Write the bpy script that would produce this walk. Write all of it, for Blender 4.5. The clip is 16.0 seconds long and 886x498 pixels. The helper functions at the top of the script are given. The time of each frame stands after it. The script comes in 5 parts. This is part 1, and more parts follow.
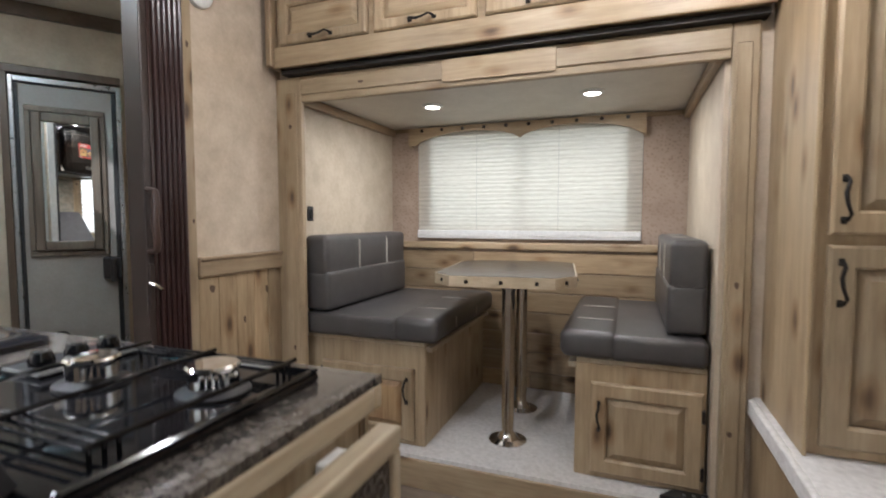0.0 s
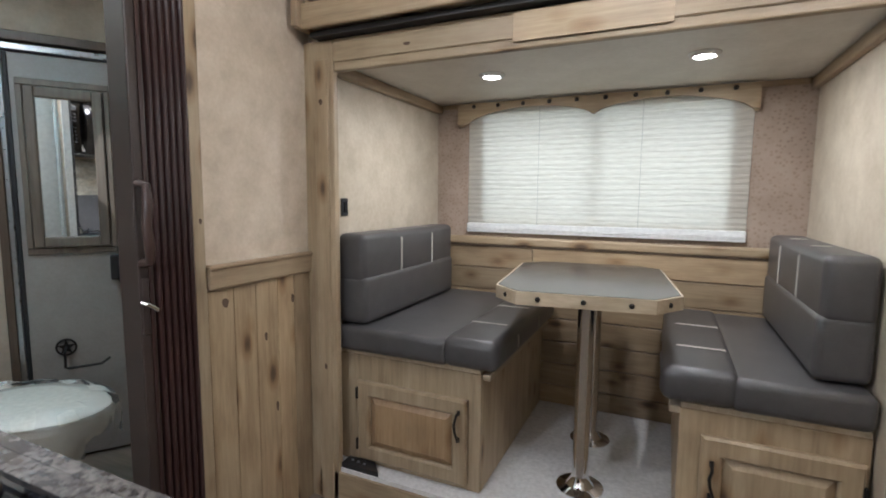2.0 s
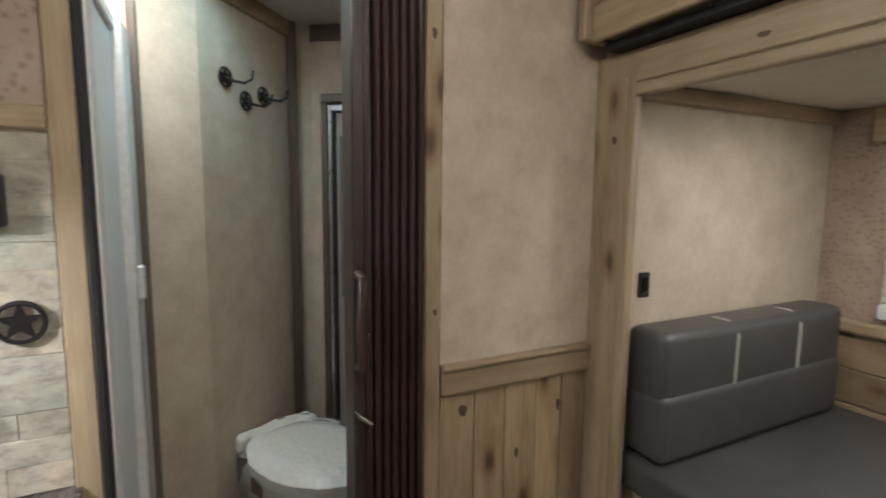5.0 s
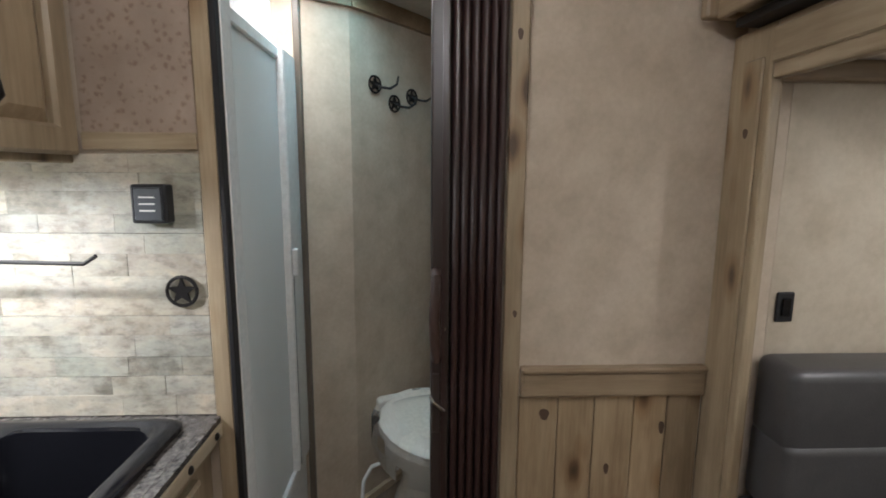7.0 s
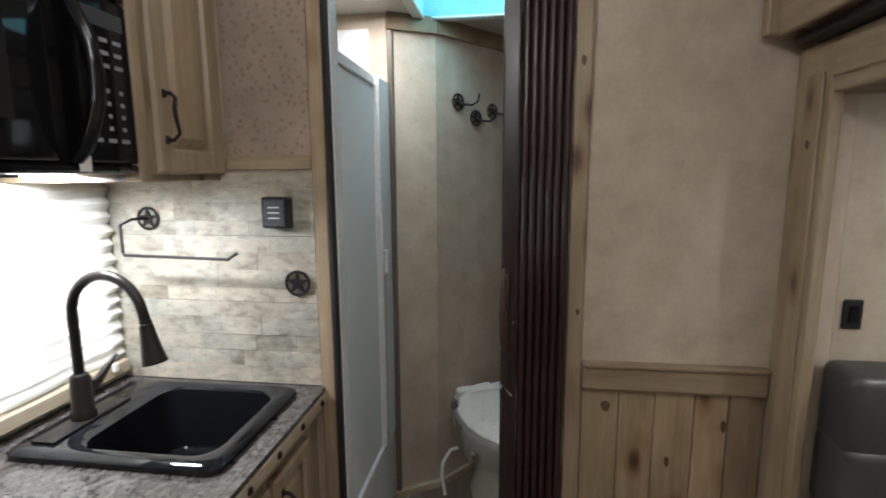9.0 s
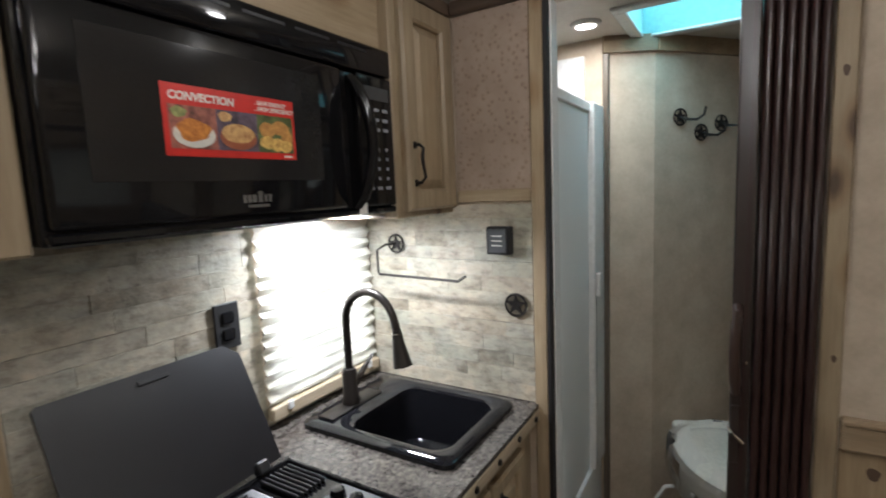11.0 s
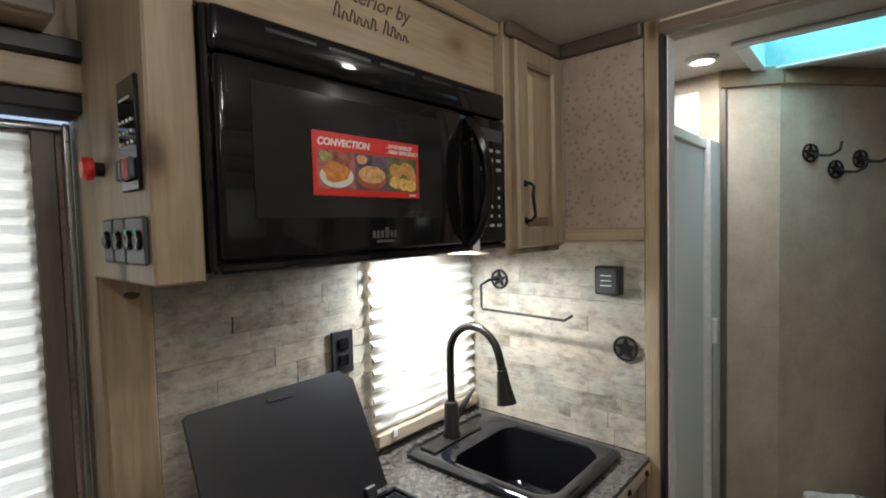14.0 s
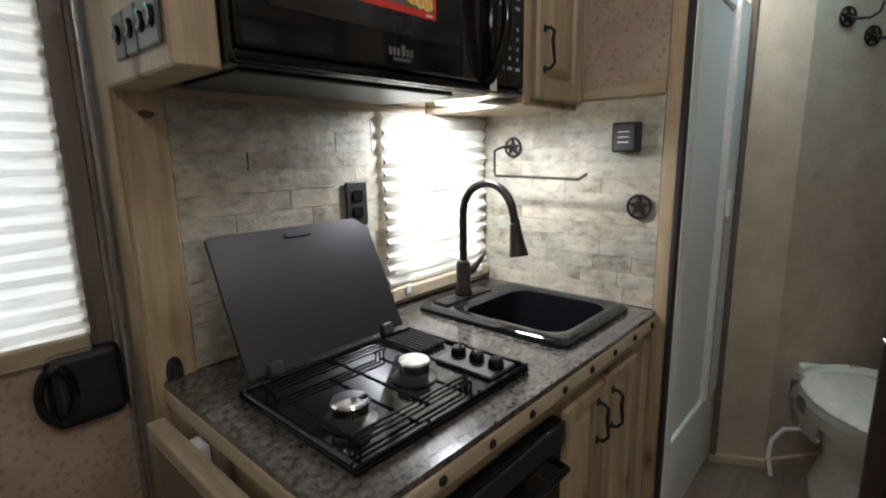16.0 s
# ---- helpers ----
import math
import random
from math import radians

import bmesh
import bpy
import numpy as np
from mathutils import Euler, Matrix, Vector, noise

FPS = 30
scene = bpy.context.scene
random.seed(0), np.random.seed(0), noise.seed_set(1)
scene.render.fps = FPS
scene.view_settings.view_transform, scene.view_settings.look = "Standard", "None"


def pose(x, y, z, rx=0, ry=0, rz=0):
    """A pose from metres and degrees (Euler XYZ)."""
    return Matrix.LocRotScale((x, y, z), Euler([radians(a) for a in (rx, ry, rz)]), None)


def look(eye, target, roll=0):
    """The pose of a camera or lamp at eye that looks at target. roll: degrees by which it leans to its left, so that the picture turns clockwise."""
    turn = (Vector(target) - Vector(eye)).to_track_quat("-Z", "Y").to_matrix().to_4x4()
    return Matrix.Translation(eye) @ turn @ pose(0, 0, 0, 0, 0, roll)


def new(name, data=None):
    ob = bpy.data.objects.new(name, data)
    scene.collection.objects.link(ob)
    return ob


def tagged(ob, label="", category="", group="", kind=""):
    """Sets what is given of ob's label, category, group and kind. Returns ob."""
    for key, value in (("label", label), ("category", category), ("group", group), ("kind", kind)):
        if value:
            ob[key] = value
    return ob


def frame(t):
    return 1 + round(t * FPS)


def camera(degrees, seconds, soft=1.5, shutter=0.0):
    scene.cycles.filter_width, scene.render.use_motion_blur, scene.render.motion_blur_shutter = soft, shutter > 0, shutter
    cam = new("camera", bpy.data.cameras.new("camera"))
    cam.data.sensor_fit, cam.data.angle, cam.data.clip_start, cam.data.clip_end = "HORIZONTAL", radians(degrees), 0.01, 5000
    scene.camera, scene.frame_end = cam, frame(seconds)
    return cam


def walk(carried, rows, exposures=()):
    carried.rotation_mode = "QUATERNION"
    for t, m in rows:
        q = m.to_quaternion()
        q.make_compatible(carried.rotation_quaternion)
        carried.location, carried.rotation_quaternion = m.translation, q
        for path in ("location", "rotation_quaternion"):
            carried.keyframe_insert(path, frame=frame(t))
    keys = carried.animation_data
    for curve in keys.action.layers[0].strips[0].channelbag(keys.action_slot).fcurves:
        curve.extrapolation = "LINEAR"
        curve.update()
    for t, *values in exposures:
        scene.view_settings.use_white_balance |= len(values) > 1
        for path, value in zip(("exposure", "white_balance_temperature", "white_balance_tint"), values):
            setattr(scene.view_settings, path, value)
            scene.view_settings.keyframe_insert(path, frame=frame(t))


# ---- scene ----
cam = camera(84.6, 16.0, soft=1.8, shutter=0.5)
PATH = [
    (0, (0.075, -0.023, 1.139), (-0.634, 1.842, 1.015), 0.0),
    (0.5, (0.011, 0.052, 1.215), (-0.771, 1.889, 1.098), -0.1),
    (1, (-0.088, 0.161, 1.231), (-0.889, 1.99, 1.108), 0.3),
    (1.5, (-0.158, 0.253, 1.196), (-0.958, 2.078, 1.021), 1.0),
    (2, (-0.166, 0.324, 1.208), (-1.001, 2.129, 0.994), 0.5),
    (2.5, (-0.21, 0.432, 1.246), (-1.22, 2.144, 1.026), -0.1),
    (3, (-0.175, 0.596, 1.303), (-1.518, 2.063, 1.101), -2.2),
    (3.5, (-0.169, 0.691, 1.375), (-1.598, 2.072, 1.147), -2.4),
    (4, (-0.249, 0.798, 1.442), (-1.772, 2.07, 1.191), -2.0),
    (4.5, (-0.334, 0.831, 1.459), (-1.981, 1.935, 1.201), -0.6),
    (5, (-0.393, 0.839, 1.409), (-2.177, 1.714, 1.182), 0.6),
    (7.5, (-0.252, 1.127, 1.47), (-2.227, 1.127, 1.15), -0.0),
    (8, (-0.204, 1.129, 1.471), (-2.18, 1.083, 1.167), -0.1),
    (10.5, (-0.079, 1.149, 1.532), (-1.87, 0.306, 1.247), -1.9),
    (11, (-0.056, 1.125, 1.549), (-1.75, 0.091, 1.303), -2.5),
    (11.5, (-0.021, 1.125, 1.581), (-1.638, -0.035, 1.374), -2.7),
    (12, (-0.003, 1.115, 1.612), (-1.576, -0.11, 1.449), -2.5),
    (12.5, (0.012, 1.11, 1.627), (-1.533, -0.154, 1.509), -2.2),
    (13, (0.008, 1.103, 1.624), (-1.516, -0.188, 1.525), -1.9),
    (13.5, (-0.001, 1.098, 1.595), (-1.511, -0.21, 1.502), -1.6),
    (14, (-0.005, 1.088, 1.56), (-1.505, -0.232, 1.463), -1.5),
    (14.5, (-0.006, 1.077, 1.514), (-1.495, -0.25, 1.369), -1.2),
    (15, (0.005, 1.071, 1.461), (-1.473, -0.258, 1.242), -1.2),
    (15.5, (0.022, 1.072, 1.413), (-1.446, -0.25, 1.102), -1.0),
    (16, (0.026, 1.082, 1.354), (-1.426, -0.239, 0.972), -1.1),
]
walk(cam, [(t, look(eye, target, roll)) for t, eye, target, roll in PATH], [(0.0, 0.5, 5600, 14), (1.5, 0.52, 5350, 12), (2.6, 0.36, 5500, 12), (3.0, 0.2, 6000, 14), (4.0, -0.2, 6150, 12), (5.0, -0.05, 5850, 12), (7.5, -0.34, 5550, 12), (11.0, -0.5, 5650, 11), (14.5, -0.53, 5750, 11), (16.0, -0.6, 5750, 11)])

# ---- light ----
world = bpy.data.worlds.new("sky")
scene.world = world
world.use_nodes = True
wn = world.node_tree
sky = wn.nodes.new("ShaderNodeTexSky")
sky.sky_type, sky.sun_disc = "NISHITA", False
sky.sun_elevation, sky.sun_rotation = radians(48), radians(200)
wn.links.new(sky.outputs[0], wn.nodes["Background"].inputs[0])
wn.nodes["Background"].inputs[1].default_value = 0.12


def lamp(name, kind, at, to, power, colour, size=0.1, size_y=None, spread=None):
    data = bpy.data.lights.new(name, kind)
    data.energy, data.color = power, colour
    if kind == "AREA":
        data.shape = "RECTANGLE" if size_y else "DISK"
        data.size = size
        if size_y:
            data.size_y = size_y
        if spread:
            data.spread = radians(spread)
    if kind == "SUN":
        data.angle = radians(0.5)
    ob = new(name, data)
    ob.matrix_world = look(at, to)
    return ob


WARM = (1.0, 0.92, 0.80)
DAY = (0.93, 0.97, 1.0)
lamp("sun", "SUN", (0.5, -2.0, 4.0), (-0.2, 0.0, 1.3), 3.0, (1.0, 0.95, 0.86))
lamp("daylight_dinette_window", "AREA", (-0.51, 2.97, 1.33), (-0.51, 2.0, 1.33), 2.9, (1.0, 1.0, 0.84), 1.25, 0.55)
lamp("daylight_galley_window", "AREA", (-1.13, -0.16, 1.2), (-1.13, 1.0, 1.2), 5.5, (1.0, 0.99, 0.95), 0.42, 0.44)
lamp("daylight_door_window", "AREA", (0.08, -0.2, 1.37), (0.08, 1.0, 1.37), 5.0, (0.9, 0.96, 1.0), 0.5, 0.74)
lamp("daylight_roof_vent", "AREA", (-1.93, 0.96, 2.24), (-1.93, 0.96, 1.0), 3.0, (0.76, 0.97, 1.0), 0.34)
DOWNLIGHTS = [(-0.845, 2.25, 1.70, 4.4), (-0.085, 2.25, 1.70, 4.4), (-1.82, 0.66, 2.09, 4.4),
              (-0.95, 0.95, 2.09, 3.0), (-0.3, 1.1, 2.09, 6.0), (0.25, 1.2, 2.09, 7.0), (1.3, 0.9, 2.09, 4)]
for lx, ly, lz, lp in DOWNLIGHTS:
    if lx > -1.4 and lz > 2:
        globe = lamp("downlight_glow", "POINT", (lx, ly, lz - 0.06), (lx, ly, 0), lp * 1.38, WARM)
        globe.data.shadow_soft_size = 0.03
    else:
        lamp("downlight_glow", "AREA", (lx, ly, lz - 0.016), (lx, ly, 0), lp, WARM, 0.06)
lamp("hood_glow", "AREA", (-1.05, 0.17, 1.486), (-1.10, 0.15, 0.9), 12, (1.0, 0.97, 0.92), 0.12, 0.06)


# ---- materials ----
def material(name):
    m = bpy.data.materials.new(name)
    m.use_nodes = True
    nt = m.node_tree
    return m, nt, nt.nodes["Principled BSDF"]


def node(nt, kind, **values):
    n = nt.nodes.new(kind)
    for key, value in values.items():
        n.inputs[key.replace("_", " ")].default_value = value
    return n


def coords(nt, scale=(1, 1, 1), vary=True):
    tc = nt.nodes.new("ShaderNodeTexCoord")
    mp = nt.nodes.new("ShaderNodeMapping")
    mp.inputs["Scale"].default_value = scale
    nt.links.new(tc.outputs["Object"], mp.inputs["Vector"])
    if vary:
        info = nt.nodes.new("ShaderNodeObjectInfo")
        mul = nt.nodes.new("ShaderNodeMath")
        mul.operation = "MULTIPLY"
        mul.inputs[1].default_value = 37.0
        nt.links.new(info.outputs["Random"], mul.inputs[0])
        nt.links.new(mul.outputs[0], mp.inputs["Location"])
    return mp.outputs["Vector"]


def ramp(nt, fac, stops):
    r = nt.nodes.new("ShaderNodeValToRGB")
    while len(r.color_ramp.elements) < len(stops):
        r.color_ramp.elements.new(0.5)
    for e, (p, c) in zip(r.color_ramp.elements, stops):
        e.position, e.color = p, (*c, 1)
    nt.links.new(fac, r.inputs["Fac"])
    return r.outputs["Color"]


def mix(nt, mode, fac, a, b):
    n = nt.nodes.new("ShaderNodeMixRGB")
    n.blend_type = mode
    for slot, v in zip(n.inputs, (fac, a, b)):
        if hasattr(v, "links"):
            nt.links.new(v, slot)
        else:
            slot.default_value = v if isinstance(v, (int, float)) else (*v, 1)
    return n.outputs["Color"]


def noise_tex(nt, vec, scale, detail=4.0, rough=0.55):
    n = node(nt, "ShaderNodeTexNoise", Scale=scale, Detail=detail, Roughness=rough)
    nt.links.new(vec, n.inputs["Vector"])
    return n.outputs["Fac"]


def bump(nt, bsdf, height, strength, distance=0.002):
    b = node(nt, "ShaderNodeBump", Strength=strength, Distance=distance)
    nt.links.new(height, b.inputs["Height"])
    nt.links.new(b.outputs["Normal"], bsdf.inputs["Normal"])


def wood(name, axis, dark, mid, light, knots=0.0, rough=0.45, grain=1.0, spread=0.25):
    """Stained board: long grain streaks along one axis, cloudy stain, knots."""
    m, nt, b = material(name)
    s = [16.0 * grain] * 3
    s["xyz".index(axis)] = 1.1
    vec = coords(nt, s)
    streak = noise_tex(nt, vec, 1.6, 6, 0.65)
    fine = noise_tex(nt, vec, 7.0, 3, 0.6)
    k = [1.0] * 3
    k["xyz".index(axis)] = 0.45
    cloud = noise_tex(nt, coords(nt, k), 7.0, 4, 0.55)
    col = ramp(nt, streak, [(0.22, dark), (0.5, mid), (0.8, light)])
    col = mix(nt, "MULTIPLY", 0.35, col, ramp(nt, fine, [(0.35, (0.62, 0.58, 0.54)), (0.6, (1, 1, 1))]))
    col = mix(nt, "MULTIPLY", 0.6, col, ramp(nt, cloud, [(0.32, (0.6, 0.56, 0.52)), (0.44, (0.86, 0.83, 0.8)), (0.58, (1, 1, 1))]))
    if knots:
        kk = [9.0] * 3
        kk["xyz".index(axis)] = 4.2
        v = node(nt, "ShaderNodeTexVoronoi", Scale=1.0, Randomness=1.0)
        nt.links.new(coords(nt, kk), v.inputs["Vector"])
        w = noise_tex(nt, vec, 2.0, 2)
        add = nt.nodes.new("ShaderNodeMath")
        add.operation = "MULTIPLY_ADD"
        add.inputs[1].default_value, add.inputs[2].default_value = 0.16, -0.08
        nt.links.new(w, add.inputs[0])
        tot = nt.nodes.new("ShaderNodeMath")
        nt.links.new(v.outputs["Distance"], tot.inputs[0])
        nt.links.new(add.outputs[0], tot.inputs[1])
        col = mix(nt, "MULTIPLY", knots, col, ramp(nt, tot.outputs[0], [(0.07, (0.17, 0.12, 0.09)), (0.12, (0.42, 0.33, 0.26)), (0.17, (0.72, 0.62, 0.52)), (0.3, (1, 1, 1))]))
    info = nt.nodes.new("ShaderNodeObjectInfo")
    tone = ramp(nt, info.outputs["Random"], [(0.0, (1 - spread, 1 - spread, 1 - spread)), (1.0, (1, 0.98, 0.95))])
    col = mix(nt, "MULTIPLY", 1.0, col, tone)
    nt.links.new(col, b.inputs["Base Color"])
    b.inputs["Roughness"].default_value = rough
    bump(nt, b, fine, 0.25, 0.0008)
    return m


def wood_set(name, *colours, **more):
    return {a: wood(f"{name}_{a}", a, *colours, **more) for a in "xyz"}


PINE = wood_set("pickled_pine", (0.31, 0.235, 0.145), (0.45, 0.352, 0.225), (0.55, 0.445, 0.30), knots=0.92)
PLANK = wood_set("rustic_pine_plank", (0.29, 0.205, 0.12), (0.44, 0.33, 0.20), (0.56, 0.445, 0.29), knots=0.95, spread=0.45)
BEIGE = wood_set("beige_moulding", (0.25, 0.18, 0.11), (0.34, 0.255, 0.16), (0.41, 0.31, 0.20), knots=0.2)
PALE = wood_set("pale_edge", (0.45, 0.36, 0.24), (0.57, 0.48, 0.34), (0.65, 0.56, 0.42), knots=0.2)
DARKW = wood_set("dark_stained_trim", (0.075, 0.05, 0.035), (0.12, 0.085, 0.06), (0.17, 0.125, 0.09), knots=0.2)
GREYW = wood_set("greyed_frame", (0.11, 0.088, 0.068), (0.17, 0.14, 0.11), (0.23, 0.195, 0.155), knots=0.3)


def mottled(name, c1, c2, scale=5.0, rough=0.6, fine=90.0, relief=0.25, stretch=(1, 1, 1)):
    m, nt, b = material(name)
    vec = coords(nt, stretch, vary=False)
    big = noise_tex(nt, vec, scale, 5, 0.6)
    small = noise_tex(nt, vec, fine, 3, 0.6)
    col = ramp(nt, big, [(0.3, c1), (0.7, c2)])
    col = mix(nt, "MULTIPLY", 0.35, col, ramp(nt, small, [(0.3, (0.78, 0.77, 0.75)), (0.65, (1, 1, 1))]))
    nt.links.new(col, b.inputs["Base Color"])
    b.inputs["Roughness"].default_value = rough
    bump(nt, b, small, relief, 0.001)
    return m


def plain(name, colour, rough=0.4, metal=0.0, grain=60.0, relief=0.06, coat=0.0, shine=0.5):
    m, nt, b = material(name)
    n = noise_tex(nt, coords(nt, vary=False), grain, 3)
    c = ramp(nt, n, [(0.3, tuple(v * 0.86 for v in colour)), (0.7, colour)])
    nt.links.new(c, b.inputs["Base Color"])
    r = ramp(nt, n, [(0.3, (rough * 0.97,) * 3), (0.7, (min(1, rough * 1.03),) * 3)])
    nt.links.new(r, b.inputs["Roughness"])
    b.inputs["Metallic"].default_value = metal
    b.inputs["Coat Weight"].default_value = coat
    b.inputs["Specular IOR Level"].default_value = shine
    if relief:
        bump(nt, b, n, relief, 0.0006)
    return m


WALLPAPER = mottled("linen_wallpaper", (0.44, 0.36, 0.27), (0.575, 0.487, 0.38), 9, 0.75, 70, 0.2)
SUEDE = mottled("tan_niche_panel", (0.44, 0.37, 0.275), (0.56, 0.49, 0.38), 9, 0.75, 60, 0.2)
CEILING = mottled("ceiling_panel", (0.55, 0.50, 0.43), (0.64, 0.595, 0.52), 7, 0.5, 50, 0.1)
LEATHER = mottled("grey_vinyl_upholstery", (0.056, 0.053, 0.053), (0.078, 0.074, 0.073), 9, 0.38, 190, 0.35)
CARPET = mottled("pale_carpet", (0.55, 0.54, 0.53), (0.74, 0.73, 0.72), 60, 0.95, 260, 1.0)
FLOORV = wood("grey_vinyl_plank", "x", (0.13, 0.105, 0.085), (0.20, 0.165, 0.13), (0.27, 0.23, 0.19), rough=0.4)
FIBRE = plain("white_fibreglass", (0.78, 0.79, 0.78), 0.3)
PLASTIC = plain("white_plastic", (0.8, 0.8, 0.78), 0.35)
PORCELAIN = plain("ivory_porcelain", (0.74, 0.72, 0.64), 0.14, relief=0)
BLACKG = plain("gloss_black", (0.008, 0.008, 0.009), 0.06, grain=8, relief=0.01, shine=0.34)
BLACKM = plain("matt_black", (0.016, 0.016, 0.017), 0.45)
BLACKL = plain("black_lid_enamel", (0.007, 0.007, 0.009), 0.36, grain=12, relief=0, shine=0.7)
SINKM = plain("black_composite", (0.009, 0.009, 0.011), 0.07, relief=0.0)
IRON = plain("wrought_iron", (0.022, 0.019, 0.017), 0.5, 0.6)
BRONZE = plain("oil_rubbed_bronze", (0.035, 0.03, 0.027), 0.33, 0.7)
CHROME = plain("chrome", (0.82, 0.82, 0.82), 0.06, 1.0, relief=0)
STEEL = plain("brushed_aluminium", (0.5, 0.52, 0.55), 0.28, 1.0, relief=0)
ACCORD = plain("dark_brown_vinyl", (0.03, 0.014, 0.012), 0.3, grain=20)
ACCORD2 = plain("dark_brown_post", (0.03, 0.02, 0.016), 0.38, grain=20)
STITCH = plain("pale_thread", (0.46, 0.44, 0.39), 0.7)
# Vent well sides: the teal daylight under the dome is put into the colour.
TEAL = plain("well_teal_light_tint", (0.35, 0.66, 0.68), 0.4)
RED = plain("red_label", (0.62, 0.03, 0.02), 0.35)
KEYINK = plain("grey_key_print", (0.30, 0.31, 0.33), 0.45)
WHITEINK = plain("white_ink", (0.8, 0.78, 0.72), 0.5)
BROWNINK = plain("brown_ink", (0.09, 0.055, 0.03), 0.35)
GREYPL = plain("grey_plastic", (0.06, 0.065, 0.07), 0.4)
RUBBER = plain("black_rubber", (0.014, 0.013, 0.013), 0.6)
WRAP, wnt, wb = material("clear_wrap")
wb.inputs["Base Color"].default_value = (0.95, 0.96, 0.97, 1)
wb.inputs["Roughness"].default_value = 0.12
wb.inputs["Transmission Weight"].default_value = 0.9
wb.inputs["IOR"].default_value = 1.2
bump(wnt, wb, noise_tex(wnt, coords(wnt, vary=False), 30, 4), 0.7, 0.01)
MIRROR = plain("mirror_glass", (0.86, 0.88, 0.88), 0.02, 1.0, relief=0)

PATTERN, nt, b = material("western_wallpaper")
vec = coords(nt, vary=False)
base = ramp(nt, noise_tex(nt, vec, 9, 5), [(0.3, (0.31, 0.235, 0.18)), (0.7, (0.41, 0.32, 0.25))])
vo = node(nt, "ShaderNodeTexVoronoi", Scale=56.0, Randomness=0.8)
nt.links.new(vec, vo.inputs["Vector"])
wob = noise_tex(nt, vec, 160, 3)
sub = nt.nodes.new("ShaderNodeMath")
sub.operation = "MULTIPLY_ADD"
sub.inputs[1].default_value = 0.75
nt.links.new(wob, sub.inputs[0])
nt.links.new(vo.outputs["Distance"], sub.inputs[2])
mark = ramp(nt, sub.outputs[0], [(0.48, (0.52, 0.43, 0.38)), (0.8, (1, 1, 1))])
nt.links.new(mix(nt, "MULTIPLY", 0.6, base, mark), b.inputs["Base Color"])
b.inputs["Roughness"].default_value = 0.7
bump(nt, b, wob, 0.25, 0.001)

GRANITE, nt, b = material("brown_granite_laminate")
vec = coords(nt, vary=False)
sp = node(nt, "ShaderNodeTexVoronoi", Scale=130.0)
nt.links.new(vec, sp.inputs["Vector"])
c1 = ramp(nt, noise_tex(nt, vec, 70, 6, 0.7), [(0.36, (0.024, 0.021, 0.02)), (0.5, (0.08, 0.071, 0.064)), (0.68, (0.145, 0.13, 0.117))])
c2 = mix(nt, "MULTIPLY", 0.8, c1, ramp(nt, sp.outputs["Distance"], [(0.15, (0.35, 0.32, 0.3)), (0.5, (1.1, 1.08, 1.04))]))
nt.links.new(mix(nt, "MIX", 0.45, c1, c2), b.inputs["Base Color"])
b.inputs["Roughness"].default_value = 0.17
b.inputs["Coat Weight"].default_value = 0.35
b.inputs["Coat Roughness"].default_value = 0.14
bump(nt, b, noise_tex(nt, vec, 300), 0.05, 0.0005)

STONE, nt, b = material("split_slate_tile")
vec = coords(nt, (2, 2, 7))
big = noise_tex(nt, vec, 3.0, 7, 0.7)
place = nt.nodes.new("ShaderNodeNewGeometry")
flat = nt.nodes.new("ShaderNodeMapping")
flat.inputs["Scale"].default_value = (1, 1, 2.4)
nt.links.new(place.outputs["Position"], flat.inputs["Vector"])
patch = noise_tex(nt, flat.outputs["Vector"], 7.0, 5, 0.62)
split = noise_tex(nt, flat.outputs["Vector"], 26.0, 6, 0.7)
info = nt.nodes.new("ShaderNodeObjectInfo")
tone = ramp(nt, info.outputs["Random"], [(0.0, (0.35, 0.31, 0.255)), (0.25, (0.46, 0.43, 0.375)), (0.5, (0.35, 0.355, 0.31)), (0.75, (0.47, 0.41, 0.33)), (1.0, (0.34, 0.345, 0.32))])
stain = ramp(nt, patch, [(0.34, (0.27, 0.272, 0.21)), (0.44, (0.35, 0.34, 0.262)), (0.5, (0.44, 0.40, 0.30)), (0.57, (0.39, 0.335, 0.24)), (0.66, (0.48, 0.45, 0.375))])
vein = ramp(nt, big, [(0.34, (0.5, 0.48, 0.45)), (0.46, (0.88, 0.87, 0.85)), (0.56, (1, 1, 1)), (0.68, (1.25, 1.2, 1.12))])
chip = ramp(nt, split, [(0.34, (0.58, 0.57, 0.55)), (0.5, (1, 1, 1)), (0.66, (1.12, 1.1, 1.05))])
stone = mix(nt, "MULTIPLY", 1.0, mix(nt, "MIX", 0.42, tone, stain), vein)
nt.links.new(mix(nt, "MULTIPLY", 0.8, stone, chip), b.inputs["Base Color"])
b.inputs["Roughness"].default_value = 0.5
bump(nt, b, big, 1.0, 0.007)

